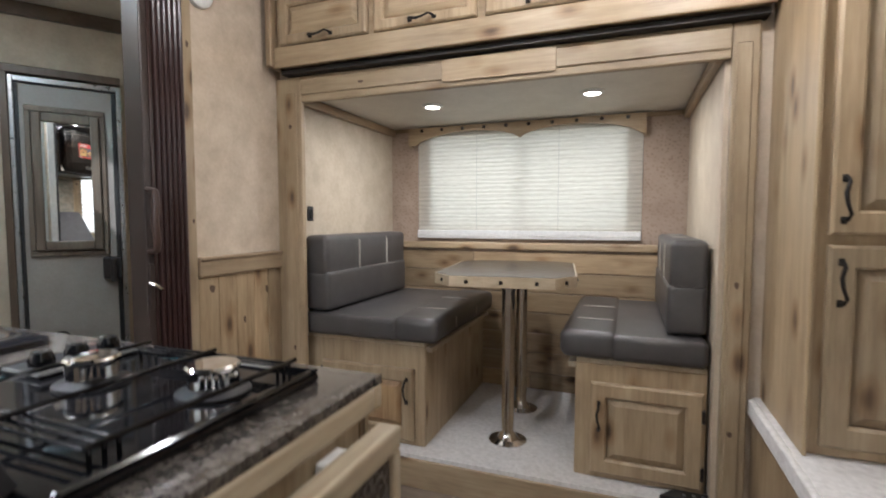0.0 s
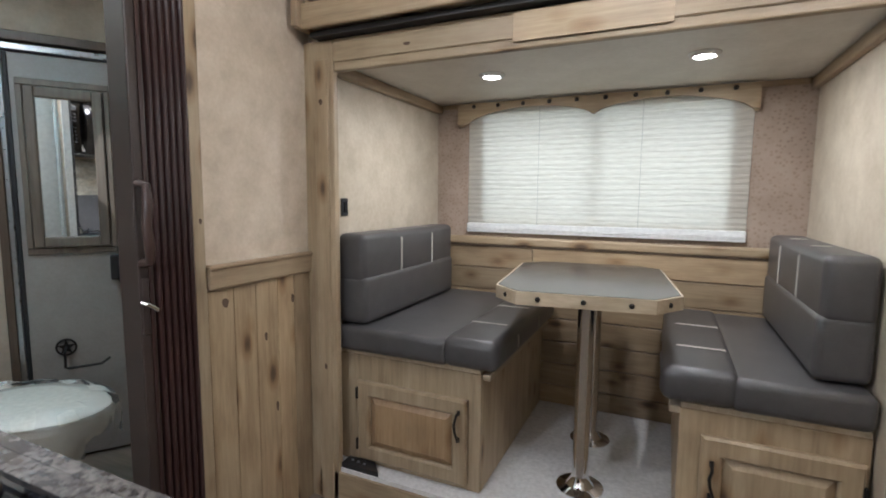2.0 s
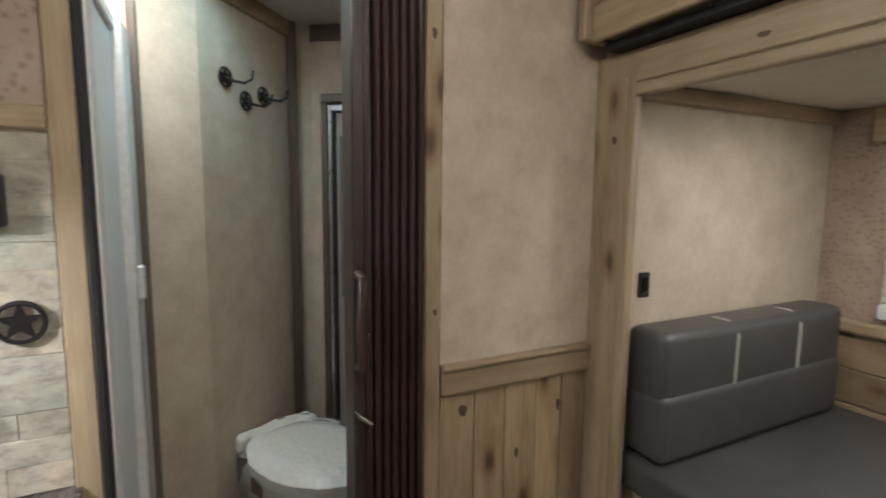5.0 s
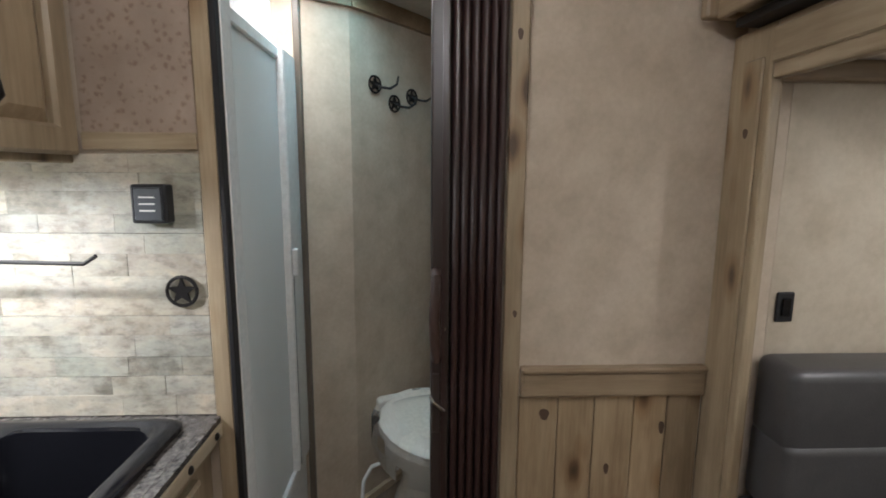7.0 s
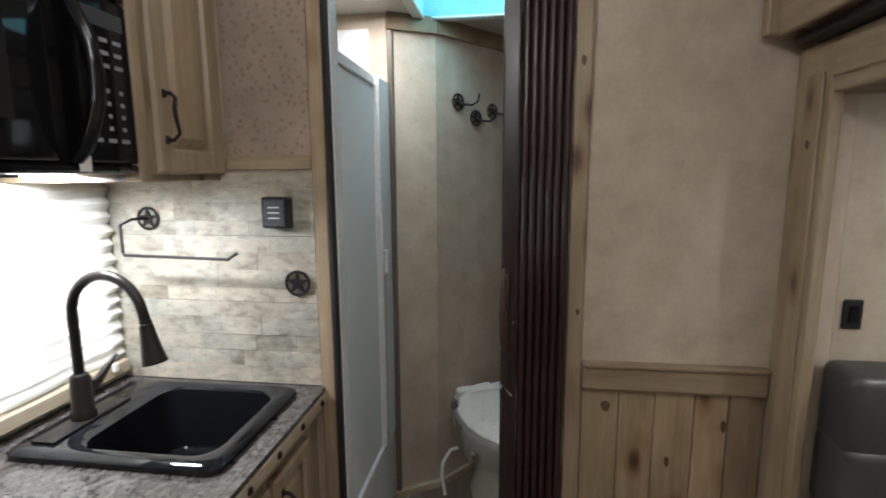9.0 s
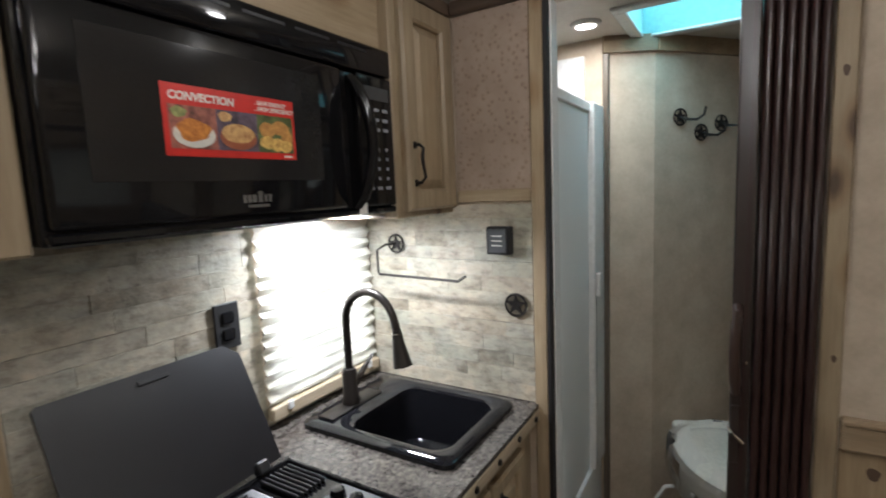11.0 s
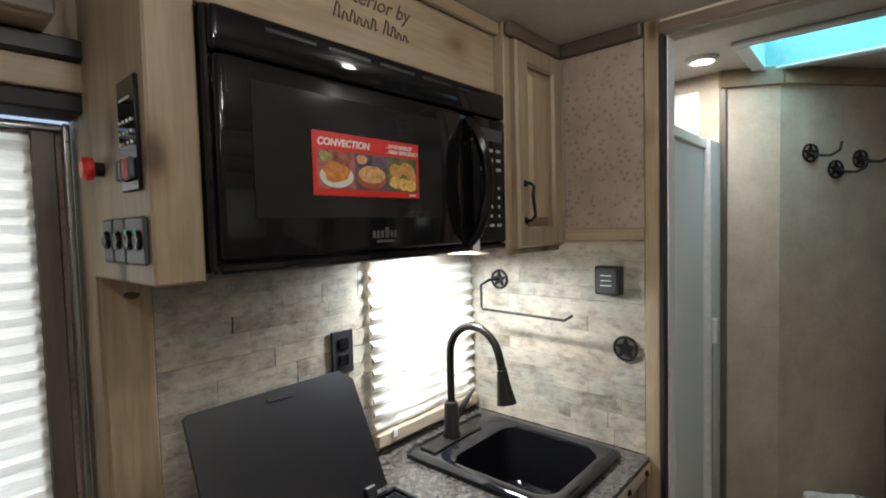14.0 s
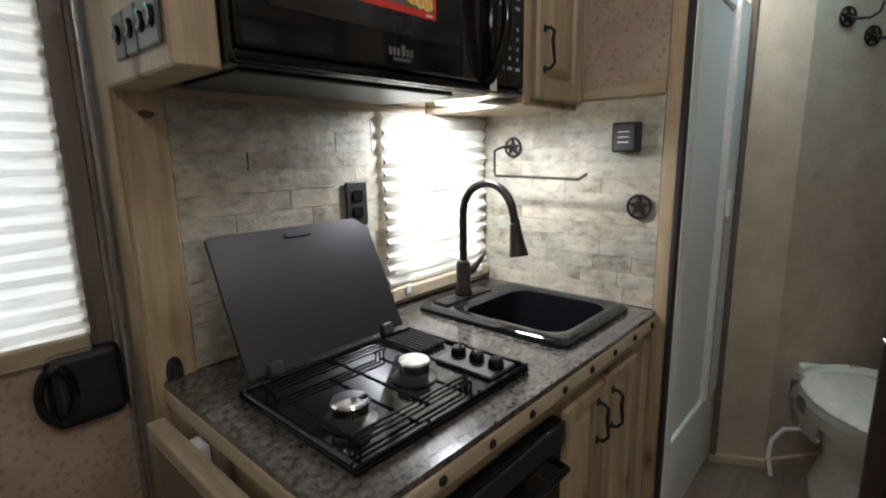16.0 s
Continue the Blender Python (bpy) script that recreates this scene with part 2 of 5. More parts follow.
BLIND, nt, b = material("pleated_shade_fabric")
out = nt.nodes["Material Output"]
fab = ramp(nt, noise_tex(nt, coords(nt, (4, 4, 40), vary=False), 5, 4), [(0.3, (0.66, 0.63, 0.55)), (0.7, (0.80, 0.78, 0.70))])
dif = node(nt, "ShaderNodeBsdfDiffuse")
tra = node(nt, "ShaderNodeBsdfTranslucent")
nt.links.new(fab, dif.inputs["Color"])
nt.links.new(fab, tra.inputs["Color"])
mx = node(nt, "ShaderNodeMixShader", Fac=0.45)
nt.links.new(dif.outputs[0], mx.inputs[1])
nt.links.new(tra.outputs[0], mx.inputs[2])
nt.links.new(mx.outputs[0], out.inputs["Surface"])

FROST, nt, b = material("obscured_shower_glass")
dif = node(nt, "ShaderNodeBsdfDiffuse", Color=(0.93, 0.94, 0.93, 1))
tra = node(nt, "ShaderNodeBsdfTranslucent", Color=(0.9, 0.92, 0.91, 1))
glo = node(nt, "ShaderNodeBsdfGlossy", Roughness=0.3)
m1 = node(nt, "ShaderNodeMixShader", Fac=0.5)
m2 = node(nt, "ShaderNodeMixShader", Fac=0.1)
nt.links.new(dif.outputs[0], m1.inputs[1])
nt.links.new(tra.outputs[0], m1.inputs[2])
nt.links.new(m1.outputs[0], m2.inputs[1])
nt.links.new(glo.outputs[0], m2.inputs[2])
nt.links.new(m2.outputs[0], nt.nodes["Material Output"].inputs["Surface"])

GLASS, nt, b = material("window_glass")
b.inputs["Base Color"].default_value = (0.95, 0.97, 0.96, 1)
b.inputs["Roughness"].default_value = 0.02
b.inputs["Transmission Weight"].default_value = 1.0

GLOW, nt, b = material("lit_lens")
b.inputs["Emission Color"].default_value = (1.0, 0.9, 0.75, 1)
b.inputs["Emission Strength"].default_value = 14.0
VENTG, nt, b = material("teal_vent_dome")
b.inputs["Base Color"].default_value = (0.45, 0.85, 0.88, 1)
b.inputs["Roughness"].default_value = 0.35
b.inputs["Transmission Weight"].default_value = 0.75


# ---- builders ----
def face_m(face, origin):
    """A frame on a wall: u to the right, v up, w out of the wall."""
    u, w = {"S": ((1, 0, 0), (0, -1, 0)), "N": ((-1, 0, 0), (0, 1, 0)), "E": ((0, 1, 0), (1, 0, 0)), "W": ((0, -1, 0), (-1, 0, 0))}[face]
    m = Matrix((u, (0, 0, 1), w)).transposed().to_4x4()
    m.translation = origin
    return m


def box(bm, x0, x1, y0, y1, z0, z1, bevel=0.0, seg=1):
    made = bmesh.ops.create_cube(bm, size=1.0)["verts"]
    bmesh.ops.scale(bm, vec=(abs(x1 - x0), abs(y1 - y0), abs(z1 - z0)), verts=made)
    bmesh.ops.translate(bm, vec=((x0 + x1) / 2, (y0 + y1) / 2, (z0 + z1) / 2), verts=made)
    if bevel:
        edges = list({e for v in made for e in v.link_edges})
        bmesh.ops.bevel(bm, geom=edges, offset=bevel, segments=seg, profile=0.5, affect="EDGES")
    return bm


def ring(bm, u0, u1, v0, v1, f, w0, w1, hole=None, soft=0.003):
    """A rectangular frame, or a slab with one hole, as one closed mesh in uvw."""
    a = (u0, u1, v0, v1)
    h = hole or (u0 + f, u1 - f, v0 + f, v1 - f)

    def loop(r, g, w):
        return [bm.verts.new(p) for p in ((r[0] + g, r[2] + g, w), (r[1] - g, r[2] + g, w), (r[1] - g, r[3] - g, w), (r[0] + g, r[3] - g, w))]

    loops = [loop(a, 0, w0), loop(a, 0, w1 - soft), loop(a, soft, w1), loop(h, -soft, w1), loop(h, 0, w1 - soft), loop(h, 0, w0)]
    for p, q in zip(loops, loops[1:] + loops[:1]):
        for i in range(4):
            bm.faces.new((p[i], p[(i + 1) % 4], q[(i + 1) % 4], q[i]))
    return bm


def boxes(*dims, bevel=0.0, seg=1):
    bm = bmesh.new()
    for d in dims:
        box(bm, *d, bevel=bevel, seg=seg)
    return bm


def lathe(bm, profile, at=(0, 0, 0), steps=24):
    """Turn (radius, height) pairs round the z axis."""
    rings = []
    for r, h in profile:
        rings.append([bm.verts.new((at[0] + r * math.cos(2 * math.pi * i / steps), at[1] + r * math.sin(2 * math.pi * i / steps), at[2] + h)) for i in range(steps)])
    for a, c in zip(rings, rings[1:]):
        for i in range(steps):
            bm.faces.new((a[i], a[(i + 1) % steps], c[(i + 1) % steps], c[i]))
    bm.faces.new(list(reversed(rings[0])))
    bm.faces.new(rings[-1])
    return bm


def tube(bm, points, r, steps=8):
    pts = [Vector(p) for p in points]
    rings, side = [], None
    for i, p in enumerate(pts):
        d = (pts[min(i + 1, len(pts) - 1)] - pts[max(i - 1, 0)]).normalized()
        side = (side - d * side.dot(d)) if side else d.orthogonal()
        side.normalize()
        up = d.cross(side)
        rr = r[i] if isinstance(r, (list, tuple)) else r
        rings.append([bm.verts.new(p + rr * (side * math.cos(2 * math.pi * k / steps) + up * math.sin(2 * math.pi * k / steps))) for k in range(steps)])
    for a, c in zip(rings, rings[1:]):
        for k in range(steps):
            bm.faces.new((a[k], a[(k + 1) % steps], c[(k + 1) % steps], c[k]))
    bm.faces.new(list(reversed(rings[0])))
    bm.faces.new(rings[-1])
    return bm


def prism(bm, outline, z0, z1):
    low = [bm.verts.new((x, y, z0)) for x, y in outline]
    top = [bm.verts.new((x, y, z1)) for x, y in outline]
    n = len(outline)
    for i in range(n):
        bm.faces.new((low[i], low[(i + 1) % n], top[(i + 1) % n], top[i]))
    bm.faces.new(list(reversed(low)))
    bm.faces.new(top)
    bmesh.ops.recalc_face_normals(bm, faces=bm.faces)
    return bm


def star_ring(bm, radius, at=(0, 0, 0)):
    """A five-pointed star inside a ring, in the uv plane."""
    ax, ay, az = at
    ring = [(ax + radius * 0.9 * math.cos(a), ay + radius * 0.9 * math.sin(a), az + 0.004) for a in [2 * math.pi * i / 28 for i in range(28)]]
    tube(bm, ring + ring[:1], radius * 0.11, 6)
    pts = []
    for i in range(10):
        a = math.pi / 2 + i * math.pi / 5
        rr = radius * (0.9 if i % 2 == 0 else 0.36)
        pts.append((ax + rr * math.cos(a), ay + rr * math.sin(a)))
    prism(bm, pts, az + 0.001, az + 0.007)
    return bm


def finish(name, bm, mat, smooth=False):
    data = bpy.data.meshes.new(name)
    bmesh.ops.recalc_face_normals(bm, faces=bm.faces)
    bm.to_mesh(data)
    bm.free()
    data.materials.append(mat)
    if smooth:
        data.shade_smooth()
        data.set_sharp_from_angle(angle=radians(40))
    return data


def solid(name, bm, mat, label="", category="", group="", kind="", smooth=False):
    """One mesh that is a thing or a piece of the setting; its origin at the middle of its base."""
    lo = [min(v.co[i] for v in bm.verts) for i in range(3)]
    hi = [max(v.co[i] for v in bm.verts) for i in range(3)]
    base = Vector(((lo[0] + hi[0]) / 2, (lo[1] + hi[1]) / 2, lo[2]))
    bmesh.ops.translate(bm, vec=-base, verts=bm.verts)
    ob = new(name, finish(name, bm, mat, smooth))
    ob.location = base
    return tagged(ob, label, category, group, kind)


def thing(name, at, label, category, group="", kind="", turn=0.0):
    ob = new(name)
    ob.empty_display_size = 0.1
    ob.matrix_basis = pose(*at, 0, 0, turn)
    return tagged(ob, label, category, group, kind)


def root_matrix(ob):
    m = ob.matrix_basis.copy()
    while ob.parent:
        ob = ob.parent
        m = ob.matrix_basis @ m
    return m


def part(name, bm, mat, parent, label="", m=None, smooth=False, local=False):
    """A bmesh in world places (or in the frame m) as one mesh under its thing."""
    if m is not None:
        bm.transform(m)
    if not local:
        bm.transform(root_matrix(parent).inverted())
    ob = new(name, finish(name, bm, mat, smooth))
    ob.parent = parent
    return tagged(ob, label)


def words(name, text, size, mat, parent, m, extrude=0.0006, shear=0.0, bold=0.0, label=""):
    curve = bpy.data.curves.new(name, "FONT")
    curve.body, curve.size, curve.extrude, curve.shear, curve.offset = text, size, extrude, shear, bold
    temp = bpy.data.objects.new(name, curve)
    data = bpy.data.meshes.new_from_object(temp)
    bpy.data.objects.remove(temp)
    data.transform(root_matrix(parent).inverted() @ m)
    data.materials.clear()
    data.materials.append(mat)
    ob = new(name, data)
    ob.parent = parent
    return tagged(ob, label)


def handle_bm(length=0.1, proud=0.028, r=0.0045):
    """A wavy pull along v."""
    bm = bmesh.new()
    h = length / 2
    pts = [(0, -h, 0), (0.002, -h, proud * 0.6), (0.006, -h * 0.72, proud), (-0.003, -h * 0.2, proud * 1.05), (-0.006, h * 0.3, proud), (0.0, h * 0.8, proud), (0, h, proud * 0.6), (0, h, 0)]
    tube(bm, pts, [r * 1.2, r, r * 0.9, r, r * 1.15, r, r, r * 1.2], 8)
    for s in (-h, h):
        box(bm, -0.006, 0.006, s - 0.009, s + 0.009, 0, 0.004, 0.001)
    return bm


def cabinet_door(parent, m, w, h, woods, axis, handle=None, lie=False, hinges=None, tint=None):
    """A raised-panel door w by h, in the frame m at its lower left corner."""
    f = 0.058 if min(w, h) > 0.2 else 0.042
    bm = ring(bmesh.new(), 0, w, 0, h, f, 0, 0.023, soft=0.007)
    door = part("door", bm, woods["z"], parent, m=m)
    bm = bmesh.new()
    vs = [(f, f, 0.004), (w - f, f, 0.004), (w - f, h - f, 0.004), (f, h - f, 0.004)]
    g = f + 0.026
    ws = [(g, g, 0.019), (w - g, g, 0.019), (w - g, h - g, 0.019), (g, h - g, 0.019)]
    a = [bm.verts.new(v) for v in vs]
    c = [bm.verts.new(v) for v in ws]
    d = [bm.verts.new((x, y, 0.0)) for x, y, _ in vs]
    for i in range(4):
        j = (i + 1) % 4
        bm.faces.new((a[i], a[j], c[j], c[i]))
        bm.faces.new((d[i], d[j], a[j], a[i]))
    bm.faces.new(c)
    part("panel", bm, tint or woods[axis], door, m=m)
    if handle:
        hm = m @ Matrix.Translation((handle[0], handle[1], 0.023))
        if lie:
            hm = hm @ Matrix.Rotation(radians(90), 4, "Z")
        part("handle", handle_bm(), IRON, door, "dark iron pull handle", m=hm, smooth=True)
    for hx, hy in hinges or ():
        bm = boxes((hx - 0.006, hx + 0.006, hy - 0.024, hy + 0.024, 0.0, 0.026), bevel=0.003)
        part("hinge", bm, IRON, door, m=m)
    return door


def cushion_bm(x0, x1, y0, y1, z0, z1, r=0.025):
    bm = bmesh.new()
    return box(bm, x0, x1, y0, y1, z0, z1, r, 4)


# ---- structure ----
PX = -1.385          # east face of the bathroom partition beside the galley
PN = -1.425          # east face of the partition beside the slide-out
CEIL = 2.09
NF = 1.83            # inner face of the slide-out side wall
SB = 2.80            # inner face of the slide-out's back wall
SF = 0.14            # floor of the slide-out
BF = 0.10            # floor of the bathroom


def setting(name, bm, mat, label="", category="wall", smooth=False):
    return solid(name, bm, mat, label, category, kind="structure", smooth=smooth)


setting("ground", boxes((-40, 40, -40, 40, -0.75, -0.7)), mottled("gravel_ground", (0.2, 0.18, 0.15), (0.32, 0.29, 0.25), 3, 0.9, 40, 0.6), "pale gravel ground under the trailer", "ground")
setting("floor", boxes((PX - 0.1, 0.47, -0.12, NF + 0.06, -0.06, 0.0)), FLOORV, "grey-brown wood-look vinyl floor", "floor")
setting("floor_bathroom", boxes((-2.59, PX - 0.1, -0.12, NF + 0.06, -0.06, BF)), FLOORV, "raised grey-brown vinyl bathroom floor", "floor")
setting("floor_slide_out", boxes((-1.39, 0.41, 1.812, SB + 0.05, 0.05, SF)), CARPET, "pale grey carpet on the slide-out floor", "floor")
setting("floor_gooseneck", boxes((0.47, 2.26, -0.12, NF + 0.06, 0.5, 0.545), bevel=0.008), CARPET, "pale carpet on the raised gooseneck deck", "floor")
setting("wall_gooseneck_riser", boxes((0.474, 0.52, -0.12, NF + 0.06, 0.0, 0.5)), PLANK["z"], "pine-clad riser under the raised deck")
setting("trim_gooseneck_edge", boxes((0.455, 0.474, 0.0, 1.80, 0.495, 0.549), bevel=0.006, seg=2), CARPET, "carpet-wrapped edge of the raised deck", "trim")
setting("trim_slide_step", boxes((PX, 0.455, 1.80, 1.812, 0.0, 0.125), bevel=0.003), PINE["x"], "pine riser board below the slide-out", "trim")

# south wall, with the entry door and the galley window
DX0, DX1, DT = -0.26, 0.42, 1.815
WX0, WX1, WZ0, WZ1 = -1.345, -0.915, 0.975, 1.435
setting("wall_south", boxes(
    (-2.59, WX0, -0.12, 0, 0, CEIL), (WX0, WX1, -0.12, 0, 0, WZ0), (WX0, WX1, -0.12, 0, WZ1, CEIL), (WX1, DX0, -0.12, 0, 0, CEIL),
    (DX0, DX1, -0.12, 0, DT, CEIL), (DX1, 2.26, -0.12, 0, 0, CEIL)), WALLPAPER, "outer wall with the entry door and galley window")
setting("wall_north", boxes(
    (-2.59, -1.386, NF, NF + 0.06, 0, CEIL), (-1.386, -1.345, NF, NF + 0.059, 0, CEIL), (-1.345, 0.36, NF, NF + 0.06, 1.70, CEIL), (0.36, 2.26, NF, NF + 0.06, 0, CEIL)), WALLPAPER, "outer wall opening into the slide-out")
setting("wall_east", boxes((2.2, 2.26, 0, NF, 0.545, CEIL)), WALLPAPER, "papered wall at the gooseneck end")
setting("wall_west", prism(bmesh.new(), [(-2.59, 0.0), (-2.535, 0.0), (-2.535, 1.26), (-2.145, 1.829), (-2.59, 1.829)], BF, CEIL), WALLPAPER, "papered bathroom wall turned towards the doorway behind the rear door")
DY0, DY1, DH = 0.675, 1.29, 2.045
setting("wall_partition", boxes(
    (PX - 0.06, PX, 0, DY0, 0, CEIL), (PN - 0.06, PN, DY1, NF, 0, CEIL), (PX - 0.06, PX, DY0, DY1, DH, CEIL)), WALLPAPER, "linen-papered partition with the bathroom doorway")
setting("wall_bath_angled", prism(bmesh.new(), [(-2.03, 0.0), (-2.03, 0.665), (-2.13, 0.84), (-2.53, 1.17), (-2.53, 0.0)], BF, CEIL), WALLPAPER, "angled papered bathroom wall beside the shower")
VX0, VX1, VY0, VY1 = -2.11, -1.75, 0.79, 1.13
setting("ceiling", boxes((-2.59, VX0, -0.12, NF + 0.06, CEIL, CEIL + 0.06), (VX1, 2.26, -0.12, NF + 0.06, CEIL, CEIL + 0.06),
                         (VX0, VX1, -0.12, VY0, CEIL, CEIL + 0.06), (VX0, VX1, VY1, NF + 0.06, CEIL, CEIL + 0.06)), CEILING, "pale mottled ceiling panels", "ceiling")
setting("wall_slide_left", boxes((-1.385, -1.345, NF + 0.06, SB + 0.05, SF, 1.74)), SUEDE, "tan papered end wall of the slide-out")
setting("wall_slide_right", boxes((0.36, 0.40, NF + 0.06, SB + 0.05, SF, 1.74)), SUEDE, "tan papered end wall of the slide-out")
NX0, NX1, NZ0, NZ1 = -1.10, 0.085, 1.06, 1.655
wbk = ring(bmesh.new(), -1.345, 0.36, SF, 1.74, 0, -0.05, 0.0, (NX0, NX1, NZ0, NZ1), 0.0005)
wbk.transform(face_m("S", (0, SB, 0)))
setting("wall_slide_back", wbk, PATTERN, "patterned western wallpaper around the dinette window")
setting("ceiling_slide", boxes((-1.345, 0.36, 1.81, SB, 1.70, 1.74)), CEILING, "pale mottled slide-out ceiling", "ceiling")

# slide-out face frame
for n, d, w in (("trim_slide_post_left", (PN, -1.29, 1.80, NF - 0.002, 0.0, 1.766), "z"), ("trim_slide_post_right", (0.375, 0.455, 1.80, NF - 0.002, 0.0, 1.766), "z")):
    bm = boxes(d, bevel=0.006, seg=2)
    box(bm, d[1] - 0.083 if d[0] < 0 else d[0] + 0.012, d[1] - 0.022, 1.794, 1.801, 0.0, 1.70, 0.003)
    setting(n, bm, PINE[w], "knotty pickled-pine post framing the slide-out", "trim")
bm = boxes((-1.29, 0.375, 1.80, NF - 0.002, 1.652, 1.766), bevel=0.006, seg=2)
box(bm, -1.29, 0.375, 1.794, 1.801, 1.682, 1.752, 0.004)
setting("trim_slide_fascia", bm, PINE["x"], "pickled-pine fascia above the slide-out", "trim")
setting("trim_slide_fascia_patch", boxes((-0.62, -0.18, 1.7905, 1.7935, 1.672, 1.758), bevel=0.001), PINE["x"], "pickled-pine cover board on the fascia", "trim")
for x0, x1 in ((-1.345, -1.315), (0.33, 0.36)):
    setting("trim_slide_crown", boxes((x0, x1, NF + 0.01, SB, 1.655, 1.70), bevel=0.008, seg=2), BEIGE["y"], "stained crown moulding under the slide-out ceiling", "trim")
setting("trim_slide_crown_back", boxes((-1.315, 0.33, SB - 0.012, SB - 0.001, 1.675, 1.70), bevel=0.003), BEIGE["x"], "stained crown strip above the window", "trim")
setting("trim_slide_rail", boxes((-1.345, 0.36, SB - 0.03, SB - 0.001, 0.955, 1.0), bevel=0.01, seg=2), PINE["x"], "pine chair rail below the dinette window", "trim")

# partition trims
setting("trim_door_stile_south", boxes((PX + 0.001, PX + 0.014, 0.622, 0.662, 0.0, CEIL), bevel=0.003), PINE["z"], "pine stile beside the bathroom doorway", "trim")
setting("trim_door_gasket", boxes((PX - 0.008, PX + 0.018, 0.6625, 0.676, 0.0, 2.045), bevel=0.003), RUBBER, "black track edging the bathroom doorway", "trim")
setting("trim_door_lining", boxes((PX - 0.06, PX - 0.0085, 0.6755, 0.679, BF, 2.045)), PLASTIC, "white lining inside the bathroom doorway", "trim")
setting("trim_door_track", boxes((PX - 0.055, PX + 0.018, 0.662, 1.30, 2.046, 2.078), bevel=0.003), DARKW["y"], "dark overhead track of the folding door", "trim")
setting("trim_door_stile_north", boxes((PN + 0.001, PN + 0.016, 1.291, 1.334, 0.0, CEIL), bevel=0.004), PINE["z"], "pine stile beside the folded door", "trim")
bm = boxes((PN + 0.001, PN + 0.024, 1.337, 1.798, 0.917, 0.994), bevel=0.009, seg=2)
box(bm, PN + 0.001, PN + 0.03, 1.337, 1.798, 0.98, 0.996, 0.005)
setting("trim_chair_rail", bm, BEIGE["y"], "beige moulded chair rail on the partition", "trim")
setting("trim_partition_rail", boxes((PX + 0.001, PX + 0.012, 0.381, 0.621, 1.503, 1.54), bevel=0.003), PINE["y"], "pine strip between tile and wallpaper", "trim")
setting("trim_partition_paper", boxes((PX + 0.0005, PX + 0.004, 0.381, 0.621, 1.54, 2.05)), PATTERN, "patterned western wallpaper above the sink tile", "wallpaper")
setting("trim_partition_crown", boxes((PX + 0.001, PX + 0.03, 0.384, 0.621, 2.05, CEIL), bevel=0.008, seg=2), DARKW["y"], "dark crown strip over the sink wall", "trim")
setting("trim_entry_stile", boxes((-0.345, DX0, 0.001, 0.014, 0.0, CEIL), bevel=0.003), PINE["z"], "pine stile between tile and entry door", "trim")
setting("trim_entry_jamb", boxes((DX0 + 0.0005, DX0 + 0.006, -0.119, 0.012, 0.0, DT - 0.001)), PINE["z"], "pine door jamb lining", "trim")
setting("trim_entry_header", boxes((DX0 - 0.001, 0.5, 0.001, 0.014, DT + 0.0, 1.868), bevel=0.003), PINE["x"], "pine header over the entry door", "trim")
setting("trim_entry_gasket", boxes((DX0 + 0.007, DX1, -0.088, 0.01, DT - 0.036, DT - 0.002), bevel=0.004), RUBBER, "black weather seal over the entry door", "trim")
setting("trim_header_bar", boxes((-0.278, 0.9, 0.001, 0.03, 1.869, 1.905), bevel=0.004), BLACKM, "black rail across the wall over the door", "trim")
# bathroom trims
setting("trim_bath_corner", boxes((-2.53, -2.497, 1.165, 1.20, BF, CEIL), bevel=0.004), DARKW["z"], "dark corner strip in the bathroom", "trim")
setting("trim_shower_edge", boxes((-2.055, -2.026, 0.667, 0.69, BF, 2.03), bevel=0.004), GREYW["z"], "brown strip beside the shower frame", "trim")
A, B, C = Vector((-2.03, 0.665)), Vector((-2.13, 0.84)), Vector((-2.53, 1.17))
for n, (p, q), z0, z1, wd, mat, lab in (("trim_bath_crown_a", (A, B), 2.03, CEIL, 0.022, BEIGE["y"], "stained crown moulding in the bathroom"),
                                        ("trim_bath_crown_b", (B, C), 2.03, CEIL, 0.022, BEIGE["y"], "stained crown moulding in the bathroom"),
                                        ("baseboard_a", (A, B), BF, BF + 0.03, 0.018, PALE["y"], "pale quarter-round at the bathroom floor"),
                                        ("baseboard_b", (B, C), BF, BF + 0.03, 0.018, PALE["y"], "pale quarter-round at the bathroom floor")):
    d = (q - p).normalized()
    o = Vector((-d.y, d.x)) * -wd
    setting(n, prism(bmesh.new(), [tuple(p), tuple(q), tuple(q + o), tuple(p + o)], z0, z1), mat, lab, "trim")
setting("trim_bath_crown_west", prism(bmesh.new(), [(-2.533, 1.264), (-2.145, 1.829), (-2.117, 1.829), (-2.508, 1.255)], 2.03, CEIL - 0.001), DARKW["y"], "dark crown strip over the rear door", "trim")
setting("trim_bath_step", boxes((PX - 0.1, PX - 0.092, 0.676, 1.29, 0.0, BF + 0.004), bevel=0.002), PALE["y"], "pale threshold of the bathroom", "trim")

